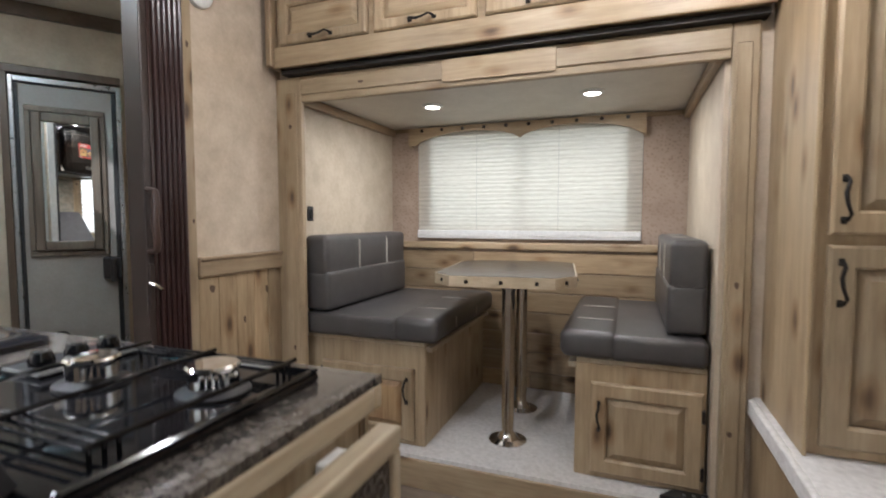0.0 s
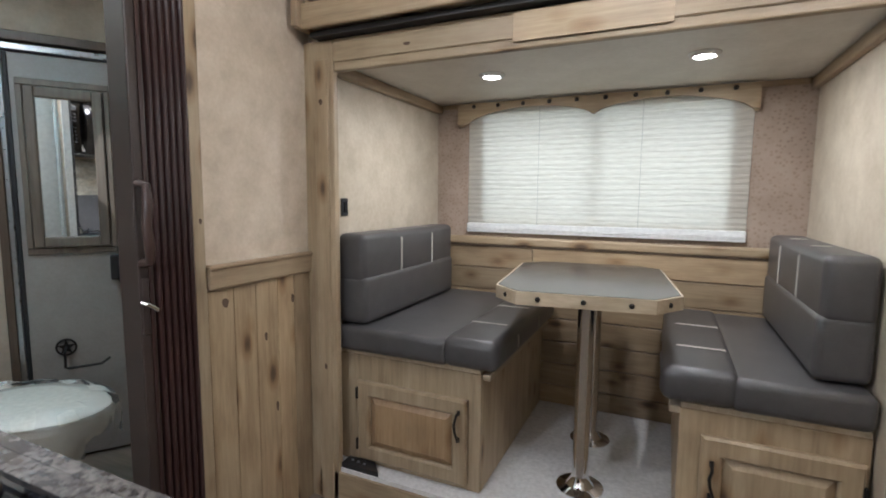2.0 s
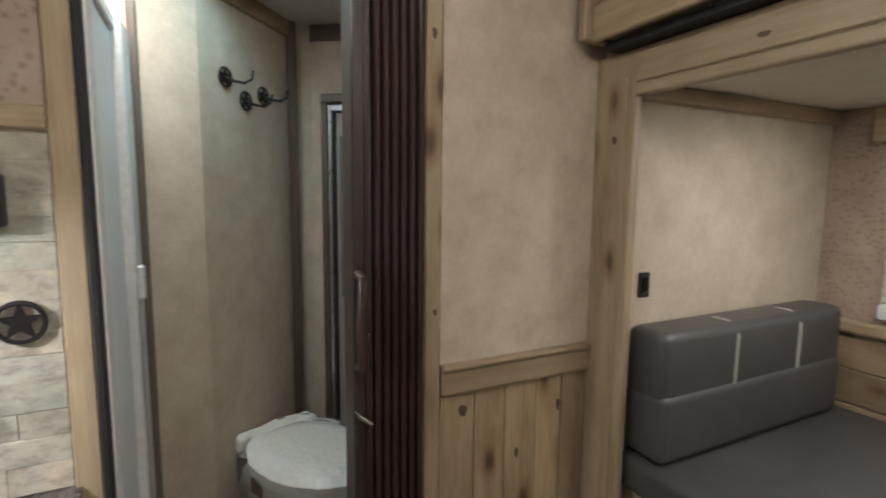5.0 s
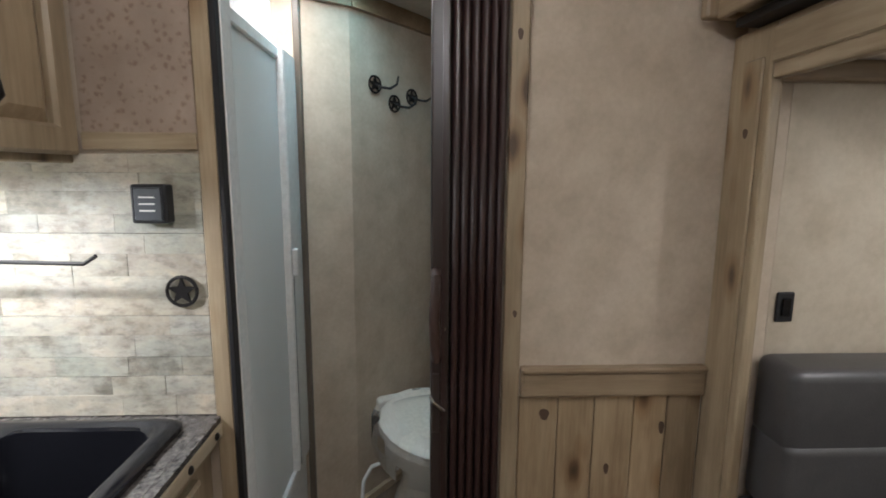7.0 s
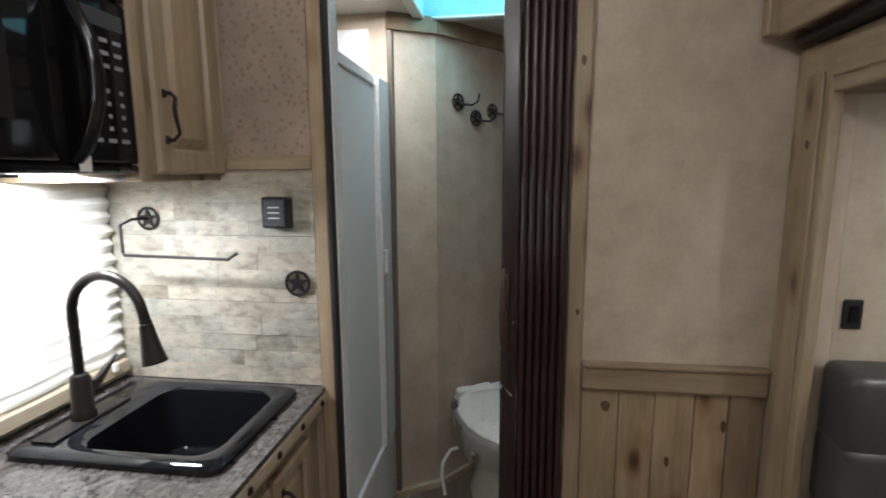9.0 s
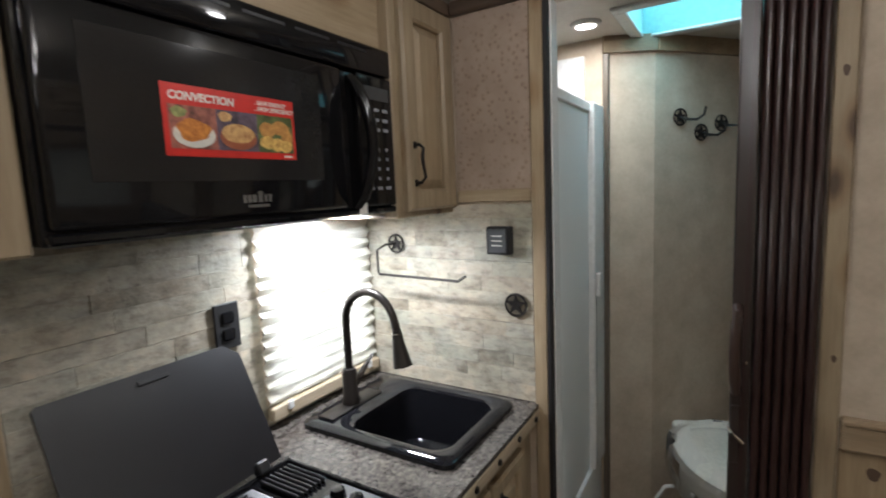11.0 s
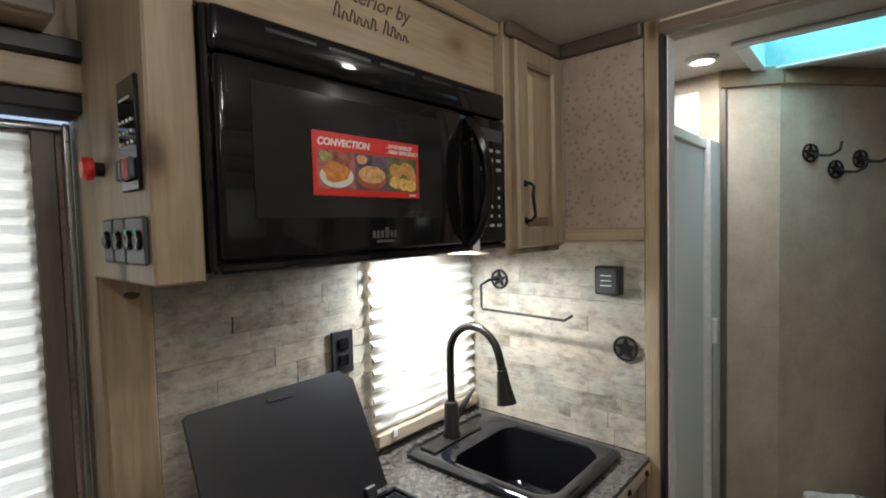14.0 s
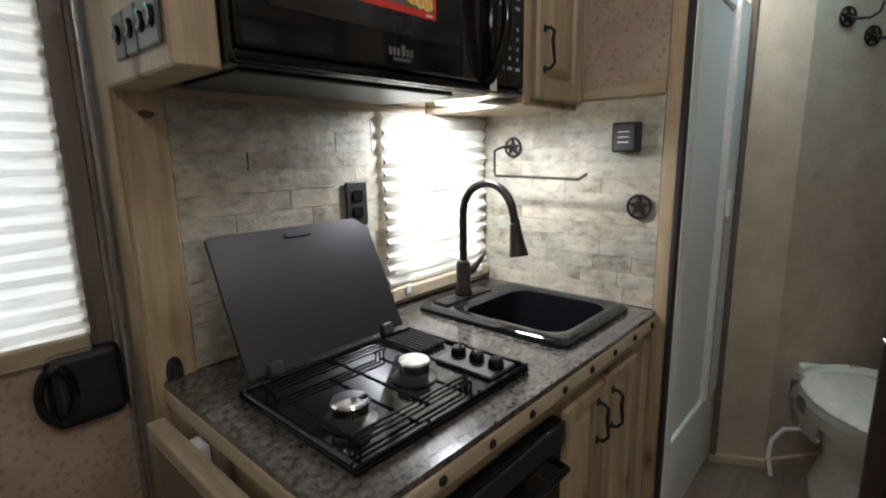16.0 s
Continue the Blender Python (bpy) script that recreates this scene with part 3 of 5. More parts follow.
# rear door in the bathroom
rd = tagged(thing("door_rear", (-2.40, 1.5, BF), "grey rear door with an aluminium frame and framed mirror", "door"), kind="structure")
M = Matrix(((0.565, 0.825, 0), (0, 0, 1), (0.825, -0.565, 0))).transposed().to_4x4()
M.translation = (-2.456, 1.316, BF)
REAR = M.copy()
M = M @ Matrix.Diagonal((0.815, 0.985, 1.0, 1.0))
bm = boxes((0.0, 0.022, 0, 1.69, -0.03, 0.012), (0.48, 0.504, 0, 1.69, -0.03, 0.012), (0.022, 0.48, 1.665, 1.69, -0.03, 0.012), bevel=0.004, seg=2)
part("frame", bm, STEEL, rd, "bright aluminium frame", M)
bm = boxes((-0.035, -0.001, 0, 1.70, -0.03, 0.014), (-0.035, 0.504, 1.70, 1.735, -0.03, 0.0145), bevel=0.003)
part("casing", bm, DARKW["z"], rd, "dark stained casing", M)
part("leaf", boxes((0.026, 0.478, 0.01, 1.66, -0.03, -0.004), bevel=0.004), mottled("grey_door_skin", (0.26, 0.235, 0.215), (0.33, 0.30, 0.275), 6, 0.55), rd, "smooth grey door skin", M)
part("inner_seal", boxes((0.022, 0.04, 0.01, 1.66, -0.003, 0.004), (0.455, 0.479, 0.01, 1.66, -0.003, 0.004), bevel=0.002), RUBBER, rd, "black rubber seal", M)
mf = part("mirror_surround", boxes((0.06, 0.42, 0.88, 0.905, -0.003, 0.008), (0.06, 0.42, 1.54, 1.565, -0.003, 0.008), (0.06, 0.085, 0.905, 1.54, -0.003, 0.008), (0.395, 0.42, 0.905, 1.54, -0.003, 0.008), bevel=0.003), GREYW["z"], rd, "greyed moulding round the mirror", M)
part("mirror_frame", boxes((0.088, 0.13, 0.908, 1.537, -0.002, 0.022), (0.35, 0.392, 0.908, 1.537, -0.002, 0.022), (0.13, 0.35, 0.908, 0.95, -0.002, 0.022), (0.13, 0.35, 1.495, 1.537, -0.002, 0.022), bevel=0.006, seg=2), GREYW["z"], mf, "weathered wood mirror frame", M)
part("mirror", boxes((0.13, 0.35, 0.95, 1.495, 0.0, 0.006)), MIRROR, mf, "mirror glass", M)
part("latch", boxes((0.385, 0.478, 0.765, 0.87, 0.0045, 0.045), (0.42, 0.45, 0.75, 0.865, 0.0455, 0.06), bevel=0.008, seg=2), BLACKM, rd, "black paddle latch", M)

# entry door, closed
ed = tagged(thing("door_entry", (0.08, -0.1, 0.0), "closed entry door papered in western print with a shaded window", "door"), kind="structure")
M = face_m("N", (DX1, -0.12, 0.0))
W = DX1 - DX0
wl, wr, wb0, wt = 0.06, W - 0.085, 1.0, 1.75
part("leaf", ring(bmesh.new(), 0.008, W - 0.012, 0.01, DT - 0.045, 0, 0, 0.025, (wl, wr, wb0, wt), 0.001), PATTERN, ed, "western-print door skin", M)
part("edge_trim", boxes((W - 0.026, W - 0.014, 0.01, DT - 0.042, 0.026, 0.052), (0.01, W - 0.026, DT - 0.058, DT - 0.044, 0.026, 0.05), bevel=0.004, seg=2), STEEL, ed, "bright aluminium door edge", M)
part("window_frame", boxes((wl - 0.03, wl + 0.002, wb0 - 0.03, wt + 0.02, 0.0255, 0.037), (wr + 0.012, wr + 0.05, wb0 - 0.03, wt + 0.02, 0.0255, 0.037), (wl + 0.002, wr + 0.012, wt - 0.0, wt + 0.02, 0.0255, 0.037), bevel=0.003), GREYW["z"], ed, "greyed wood frame beside the shade", M)
p = part("pane", boxes((wl, wr, wb0, wt, 0.006, 0.010)), GLASS, ed, "clear glass", M)
p.visible_shadow = False


def pleats(u0, u1, v0, v1, w, pitch, depth, sag=0.06):
    """Folded cloth whose creases wander a little, as a hung shade's do."""
    bm = bmesh.new()
    n = max(2, round((v1 - v0) / pitch)) * 2
    k = 28
    rows = []
    for i in range(n + 1):
        row = []
        for c in range(k + 1):
            u = u0 + (u1 - u0) * c / k
            drift = 0 if i in (0, n) else pitch * sag * (3.2 * noise.noise((u * 5, i * 0.9, pitch * 50)) + 1.6 * noise.noise((u * 19, i * 1.7, 4.0)))
            fold = depth * (0.82 + 0.5 * noise.noise((u * 9, i * 1.3, 9.0))) if i % 2 else 0
            row.append(bm.verts.new((u, v0 + (v1 - v0) * i / n + drift, w + fold)))
        rows.append(row)
    for a, b_ in zip(rows, rows[1:]):
        for c in range(k):
            bm.faces.new((a[c], a[c + 1], b_[c + 1], b_[c]))
    return bm


sh = part("shade", pleats(wl + 0.002, wr + 0.012, wb0 + 0.005, wt - 0.002, 0.026, 0.034, 0.012), BLIND, ed, "cream pleated shade", M)
part("shade_rail", boxes((wl + 0.002, wr + 0.01, wb0 - 0.03, wb0 + 0.012, 0.026, 0.042), bevel=0.004), PALE["x"], sh, "cream bottom rail", M)
bm = boxes((W - 0.158, W - 0.03, 0.83, 0.985, 0.026, 0.048), bevel=0.02, seg=3)
la = part("latch", bm, BLACKM, ed, "black door latch box", M)
bm = tube(bmesh.new(), [(W - 0.145 + 0.028 * math.cos(a), 0.905 + 0.055 * math.sin(a), 0.052) for a in [2 * math.pi * i / 20 for i in range(21)]], 0.009, 8)
part("paddle", bm, BLACKG, la, "black oval paddle", M, smooth=True)
bm = tube(bmesh.new(), [(0.012 * math.cos(a), 0.03 * math.sin(a), 0) for a in [2 * math.pi * i / 20 for i in range(21)]], 0.005, 8)
box(bm, -0.009, 0.009, -0.026, 0.026, -0.004, 0.003, 0.004)
solid("strike_cap", (bm.transform(face_m("N", (-0.30, 0.018, 0.915))), bm)[1], BLACKM, "small black oval catch on the door stile", "catch", smooth=True)


def window(name, face, origin, w, h, depth, label):
    win = tagged(thing(name, origin, label, "window"), kind="structure")
    M = face_m(face, origin)
    f = 0.022
    part("window_frame", boxes((0, f, 0, h, -depth, -0.002), (w - f, w, 0, h, -depth, -0.002), (f, w - f, 0, f, -depth, -0.002), (f, w - f, h - f, h, -depth, -0.002), (w / 2 - 0.01, w / 2 + 0.01, f, h - f, -depth + 0.008, -0.02)), BLACKM, win, "black aluminium frame", M)
    for u0, u1 in ((f, w / 2 - 0.01), (w / 2 + 0.01, w - f)):
        pane = part("pane", boxes((u0, u1, f, h - f, -depth + 0.015, -depth + 0.019)), GLASS, win, m=M)
        pane.visible_shadow = False
    return win


window("window_1", "S", (NX0 + 0.001, SB, NZ0 + 0.001), NX1 - NX0 - 0.002, NZ1 - NZ0 - 0.002, 0.045, "two-pane dinette window behind the shade")
window("window_2", "N", (WX1 - 0.001, 0.0, WZ0 + 0.001), WX1 - WX0 - 0.002, WZ1 - WZ0 - 0.002, 0.11, "galley window behind the shade")

# dinette shade and valance
ds = thing("pleated_shade", (-0.51, SB, 1.02), "wide cream pleated shade drawn over the dinette window", "window shade")
M = face_m("S", (-1.157, SB, 0.0))
part("fabric", pleats(0, 1.297, 1.068, 1.665, 0.006, 0.025, 0.005, 0.12), BLIND, ds, m=M)
part("bottom_rail", boxes((0.0, 1.297, 1.02, 1.07, 0.004, 0.03), (0.0, 1.297, 1.038, 1.046, 0.03, 0.034), bevel=0.004), PLASTIC, ds, "white bottom rail", M)
for u in (0.38, 0.86):
    part("lift_cord", tube(bmesh.new(), [(u, 1.07, 0.0185), (u, 1.4, 0.0185), (u, 1.66, 0.0185)], 0.0012, 5), STITCH, ds, m=M)
va = thing("window_valance", (-0.50, SB, 1.58), "double-arched pickled-pine valance with a row of bolts", "valance")
pts = [(-0.05, 1.692), (1.31, 1.692), (1.31, 1.585)]
for i in range(41):
    s = i / 40
    pts.append((1.285 - s * 1.285, 1.587 + 0.014 * (1 - abs(2 * s - 1)) + 0.066 * abs(math.sin(2 * math.pi * s)) ** 0.62))
pts += [(-0.05, 1.585)]
part("board", prism(bmesh.new(), pts, 0.034, 0.052), PINE["x"], va, m=M)
part("return_left", boxes((-0.05, -0.032, 1.58, 1.69, 0.001, 0.0335)), PINE["z"], va, m=M)
part("return_right", boxes((1.292, 1.31, 1.58, 1.69, 0.001, 0.0335)), PINE["z"], va, m=M)
for i in range(10):
    bm = lathe(bmesh.new(), [(0.0105, 0), (0.0105, 0.003), (0.007, 0.007), (0.001, 0.008)], (0.04 + i * 0.131, 1.674, 0.052), 12)
    part("bolt", bm, BRONZE, va, m=M, smooth=True)

# galley shade
gs = thing("pleated_shade", (-1.13, 0.0, 0.93), "cream pleated shade drawn over the galley window", "window shade")
M = face_m("N", (-0.895, 0.0, 0.0))
part("fabric", pleats(0, 0.468, 0.962, 1.474, 0.016, 0.04, 0.02), BLIND, gs, m=M)
part("bottom_rail", boxes((0.0, 0.468, 0.925, 0.964, 0.014, 0.042), bevel=0.004), PALE["x"], gs, "cream bottom rail", M)
for u in (0.05, 0.40):
    part("cord_clip", boxes((u, u + 0.02, 0.944, 0.97, 0.042, 0.05), bevel=0.003), PLASTIC, gs, m=M)


# ---- dinette ----
def stitch(parent, points, label=""):
    part("stitching", tube(bmesh.new(), points, 0.0024, 5), STITCH, parent, label or "pale contrast stitching")
    off = Vector((0, 0.0075, 0))
    part("stitching", tube(bmesh.new(), [Vector(p) + off for p in points], 0.002, 5), STITCH, parent, label or "pale contrast stitching")


def bench(x0, x1, sign, near, label):
    """A dinette bench; sign +1 opens towards +x (back at x0)."""
    y0, y1 = near, SB - 0.006
    b = thing("bench_box", ((x0 + x1) / 2, near, SF), label, "bench", "dinette benches")
    top = 0.585
    wall, room = (x0, x1) if sign > 0 else (x1, x0)
    a, c = min(wall, room), max(wall, room)
    bm = boxes((a, c, y0, y0 + 0.018, SF, top), bevel=0.003)
    part("face_frame", bm, PINE["z"], b)
    zx = (room - 0.018, room) if sign > 0 else (room, room + 0.018)
    part("side_panel", boxes((zx[0], zx[1], y0 + 0.019, y1, SF, top), bevel=0.002), PINE["z"], b)
    part("seat_board", boxes((a + 0.002, c - 0.002, y0 + 0.002, y1, top + 0.0005, top + 0.018), bevel=0.002), PALE["y"], b)
    part("edge_cleat", boxes((room - 0.01 * sign if sign < 0 else room + 0.0005, room + 0.03 * sign, y0 + 0.012, y1, top - 0.025, top - 0.003), bevel=0.003), PALE["y"], b, "pale cleat under the cushion")
    w = c - a
    M = face_m("S", (a, y0 - 0.0005, SF))
    du0, du1 = (0.09, w - 0.046) if sign > 0 else (0.06, w - 0.012)
    hx = (du1 - du0) - 0.03 if sign > 0 else 0.03
    gx = 0.0 if sign > 0 else du1 - du0
    cabinet_door(b, M @ Matrix.Translation((du0, 0.025, 0)), du1 - du0, 0.32 if sign > 0 else 0.352, PINE, "z", (hx, 0.225), hinges=((gx, 0.06), (gx, 0.27)), tint=WARMPANEL if sign > 0 else None)
    return b


WARMPANEL = wood("amber_pine_panel", "z", (0.36, 0.235, 0.12), (0.50, 0.345, 0.19), (0.58, 0.43, 0.26), knots=0.8)
bench(-1.338, -0.735, 1, 1.885, "pickled-pine dinette bench base with a raised-panel door")
bench(-0.105, 0.352, -1, 1.90, "pickled-pine dinette bench base with a raised-panel door")
for x0, x1, sign, y0 in ((-1.338, -0.665, 1, 1.845), (-0.165, 0.352, -1, 1.87)):
    z0, z1, y1 = 0.606, 0.708, SB - 0.034
    st = thing("seat_cushion", ((x0 + x1) / 2, (y0 + y1) / 2, z0), "grey vinyl dinette seat cushion with pale double stitching", "cushion", "dinette seat cushions")
    fr = 0.21
    if sign > 0:
        a, c, d = x0, x1 - fr, x1
        part("main_pad", cushion_bm(a, c + 0.022, y0, y1, z0, z1 - 0.002), LEATHER, st, smooth=True)
        part("front_roll", cushion_bm(c - 0.002, d, y0, y1, z0, z1 + 0.008, 0.034), LEATHER, st, smooth=True)
        ux = (c + 0.02, d)
    else:
        a, c, d = x0, x0 + fr, x1
        part("main_pad", cushion_bm(c - 0.022, d, y0, y1, z0, z1 - 0.002), LEATHER, st, smooth=True)
        part("front_roll", cushion_bm(a, c + 0.002, y0, y1, z0, z1 + 0.008, 0.034), LEATHER, st, smooth=True)
        ux = (c - 0.02, a)
    for f in (0.27, 0.62):
        y = y0 + f * (y1 - y0)
        e = ux[1] - sign * 0.008
        stitch(st, [(ux[0], y, z1 + 0.0075), (ux[1] - sign * 0.05, y, z1 + 0.0085), (e - sign * 0.008, y, z1 - 0.006), (e + sign * 0.009, y, z1 - 0.026), (e + sign * 0.009, y, z1 - 0.07)])
for x0, sign, y0, y1 in ((-1.335, 1, 1.862, SB - 0.11), (0.349, -1, 1.93, SB - 0.05)):
    bk = thing("back_cushion", (x0 + sign * 0.07, (y0 + y1) / 2, 0.70), "grey vinyl dinette back cushion with pale double stitching", "cushion", "dinette back cushions")
    xa, xb = sorted((x0, x0 + sign * 0.135))
    xc, xd = sorted((x0, x0 + sign * 0.128))
    part("lower_pad", cushion_bm(xa, xb, y0, y1, 0.711, 0.90, 0.024), LEATHER, bk, smooth=True)
    part("upper_pad", cushion_bm(xc, xd, y0, y1, 0.872, 1.062, 0.026), LEATHER, bk, smooth=True)
    face = x0 + sign * 0.1295
    for f in (0.34, 0.70):
        y = y0 + f * (y1 - y0)
        stitch(bk, [(face, y, 0.892), (face, y, 1.028), (face - sign * 0.010, y, 1.052), (face - sign * 0.034, y, 1.0635), (face - sign * 0.08, y, 1.0635)])

tb = thing("dinette_table", (-0.40, 2.2, SF), "dinette table with clipped corners on two chrome pedestals", "table")
TOP = 0.91
TC = Matrix.Translation((-0.44, 2.243, 0)) @ Matrix.Rotation(radians(7), 4, "Z")
outl = [tuple((TC @ Vector((x, y, 0))).to_2d()) for x, y in ((-0.21, -0.40), (0.21, -0.40), (0.295, -0.30), (0.295, 0.29), (0.21, 0.37), (-0.21, 0.37), (-0.295, 0.29), (-0.295, -0.30))]
inn = [(x * 0.975 - 0.44 * 0.025, y * 0.985 + 2.243 * 0.015) for x, y in outl]
part("tabletop", prism(bmesh.new(), inn, TOP - 0.03, TOP), mottled("grey_laminate_top", (0.05, 0.049, 0.044), (0.085, 0.082, 0.074), 30, 0.17, 160, 0.0), tb, "glossy dark taupe laminate top")
part("edge_band", prism(bmesh.new(), outl, TOP - 0.045, TOP - 0.002), PALE["x"], tb, "pale pine edge")
for i in range(8):
    p, q = Vector(outl[i]), Vector(outl[(i + 1) % 8])
    d = (q - p)
    n = 1 if d.length < 0.2 else max(2, int(d.length / 0.115))
    for k in range(n):
        c = p + d * ((k + 0.5) / n)
        o = Vector((d.y, -d.x)).normalized()
        mm = Matrix((Vector((d.x, d.y, 0)).normalized(), Vector((0, 0, 1)), Vector((o.x, o.y, 0)))).transposed().to_4x4()
        mm.translation = (c.x, c.y, TOP - 0.024)
        part("edge_bolt", lathe(bmesh.new(), [(0.0085, 0), (0.0085, 0.002), (0.006, 0.005), (0.001, 0.006)], steps=12), BRONZE, tb, m=mm, smooth=True)
for px, py in ((-0.415, 2.09), (-0.435, 2.48)):
    part("pedestal", lathe(bmesh.new(), [(0.085, 0), (0.085, 0.004), (0.05, 0.012), (0.037, 0.03), (0.029, 0.05), (0.029, 0.68), (0.04, 0.70), (0.055, 0.724)], (px, py, SF), 28), CHROME, tb, "polished chrome pedestal", smooth=True)

for x0, x1, x2 in ((0.374, 0.20, 0.25), (-1.289, -1.12, -1.17)):
    bm = prism(bmesh.new(), [(x0, 1.815), (x1, 1.815), (x2, 1.872), (x0, 1.872)], SF + 0.0005, SF + 0.02)
    sg = thing("slide_corner_guard", (x0, 1.84, SF), "black ribbed corner guard on the slide-out carpet", "guard", "slide corner guards")
    part("plate", bm, BLACKM, sg)
    for f in (0.25, 0.5, 0.75):
        part("screw", lathe(bmesh.new(), [(0.006, 0), (0.005, 0.003), (0.001, 0.004)], (x0 + (x2 - x0) * f, 1.85 - 0.012 * f, SF + 0.02), 8), STEEL, sg)


def puck(x, y, z, label):
    d = thing("downlight", (x, y, z), label, "ceiling light", "recessed downlights")
    part("bezel", lathe(bmesh.new(), [(0.052, 0.0), (0.052, -0.004), (0.046, -0.010), (0.036, -0.012), (0.036, 0.0)], (x, y, z - 0.0005), 28), PLASTIC, d, "white bezel", smooth=True)
    part("lens", lathe(bmesh.new(), [(0.034, -0.004), (0.034, -0.0095), (0.02, -0.0135), (0.002, -0.0145)], (x, y, z), 24), GLOW, d, "lit lens", smooth=True)


for lx, ly, lz, lp in DOWNLIGHTS:
    puck(lx, ly, lz, "small white recessed downlight, lit")


def switch_plate(name, m, label, w=0.042, h=0.07, mat=BLACKM):
    s = thing(name, tuple(m.translation), label, "switch")
    part("plate", boxes((-w / 2, w / 2, -h / 2, h / 2, 0, 0.007), bevel=0.003), mat, s, m=m)
    part("rocker", boxes((-w / 4, w / 4, -h / 3.4, h / 3.4, 0.007, 0.012), bevel=0.002), BLACKG, s, m=m)
    return s


switch_plate("wall_switch", face_m("E", (-1.345, 1.925, 1.163)), "black rocker switch on the slide-out end wall")

# overhead cabinets above the slide-out
oc = thing("overhead_cabinet", (-0.45, 1.76, 1.80), "row of pickled-pine overhead cabinets above the slide-out", "cabinet")
part("body", boxes((-1.365, 0.475, 1.742, NF - 0.002, 1.80, CEIL - 0.003), bevel=0.002), PINE["x"], oc)
part("bottom_rail", boxes((-1.37, 0.48, 1.722, 1.7415, 1.786, 1.872), bevel=0.006, seg=2), PINE["x"], oc)
part("end_bracket", boxes((-1.395, -1.3655, 1.70, NF - 0.002, 1.79, CEIL - 0.01), bevel=0.004), BEIGE["z"], oc, "moulded end strip")
for x0 in (-1.35, -0.895, -0.44, 0.015):
    cabinet_door(oc, face_m("S", (x0 + 0.012, 1.7415, 1.878)), 0.425, 0.20, PINE, "x", (0.21, 0.018), lie=True)
# Black strip stands in for the shade in the gap below the cabinets.
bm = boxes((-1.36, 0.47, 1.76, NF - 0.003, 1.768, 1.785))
setting("trim_slide_shadow_gap", bm, RUBBER, "black strip standing for the shaded gap under the overhead cabinets", "trim")

# pantry
pa = thing("pantry_cabinet", (0.8, 1.62, 0.545), "tall pickled-pine pantry cabinet on the raised deck", "cabinet")
part("body", boxes((0.505, 1.25, 1.425, NF - 0.002, 0.5455, CEIL - 0.002), bevel=0.004), PINE["z"], pa)
part("corner_post", boxes((0.494, 0.5045, 1.405, NF - 0.002, 0.5455, CEIL - 0.002), bevel=0.003), PINE["z"], pa)
cabinet_door(pa, face_m("S", (0.53, 1.4245, 1.10)), 0.33, 0.86, PINE, "z", (0.024, 0.085))
cabinet_door(pa, face_m("S", (0.53, 1.4245, 0.575)), 0.33, 0.50, PINE, "z", (0.024, 0.41))
cabinet_door(pa, face_m("S", (0.88, 1.4245, 1.10)), 0.33, 0.86, PINE, "z", (0.30, 0.085))
cabinet_door(pa, face_m("S", (0.88, 1.4245, 0.575)), 0.33, 0.50, PINE, "z", (0.30, 0.41))

# ---- partition side ----
fd = thing("folding_door", (PN - 0.03, 1.19, 0.02), "dark brown pleated folding door pushed open, with a lead post", "door")
bm = bmesh.new()
prof = []
for k in range(6):
    y0_ = 1.164 + k * 0.0203
    for i in range(7):
        a = math.pi * i / 7
        prof.append((PN + 0.012 + 0.022 * math.sin(a) ** 0.7, y0_ + 0.0203 * (1 - math.cos(a)) / 2))
prof += [(PN + 0.012, 1.286)]
prof += [(PN - 0.055, 1.286), (PN - 0.055, 1.163)]
part("pleats", prism(bm, prof, 0.02, 2.045), ACCORD, fd, "stacked dark reddish-brown pleats")
lp = part("lead_post", boxes((PN - 0.05, PN + 0.03, 1.118, 1.161, 0.02, 2.045), bevel=0.005, seg=2), ACCORD2, fd, "dark brown lead post")
part("post_groove", boxes((PN + 0.0305, PN + 0.034, 1.143, 1.150, 0.03, 2.04)), ACCORD, lp)
hp = [(PN + 0.03, 1.13, 1.235), (PN + 0.06, 1.13, 1.23), (PN + 0.066, 1.128, 1.18), (PN + 0.062, 1.125, 1.13), (PN + 0.066, 1.128, 1.07), (PN + 0.06, 1.13, 1.035), (PN + 0.03, 1.13, 1.03)]
part("pull_handle", tube(bmesh.new(), hp, [0.012, 0.011, 0.013, 0.012, 0.013, 0.011, 0.012], 10), plain("brown_handle", (0.045, 0.026, 0.02), 0.3), lp, "moulded brown pull handle", smooth=True)
part("latch_plate", boxes((PN + 0.0305, PN + 0.036, 1.121, 1.141, 0.84, 0.99), bevel=0.002), ACCORD2, lp)
part("screw", lathe(bmesh.new(), [(0.007, 0), (0.006, 0.003), (0.001, 0.004)], steps=10), CHROME, lp, "bright screw", face_m("E", (PN + 0.03, 1.148, 1.10)))
part("latch_lever", tube(bmesh.new(), [(PN + 0.036, 1.118, 0.93), (PN + 0.05, 1.125, 0.925), (PN + 0.055, 1.15, 0.905)], 0.005, 8), CHROME, lp, "chrome latch lever", smooth=True)

sd = thing("smoke_alarm", (PN, 1.375, 1.97), "round white alarm at the top of the papered wall", "alarm")
part("housing", lathe(bmesh.new(), [(0.058, 0), (0.058, 0.02), (0.045, 0.034), (0.02, 0.038), (0.002, 0.038)], steps=28), PLASTIC, sd, m=face_m("E", (PN + 0.001, 1.375, 1.97)), smooth=True)

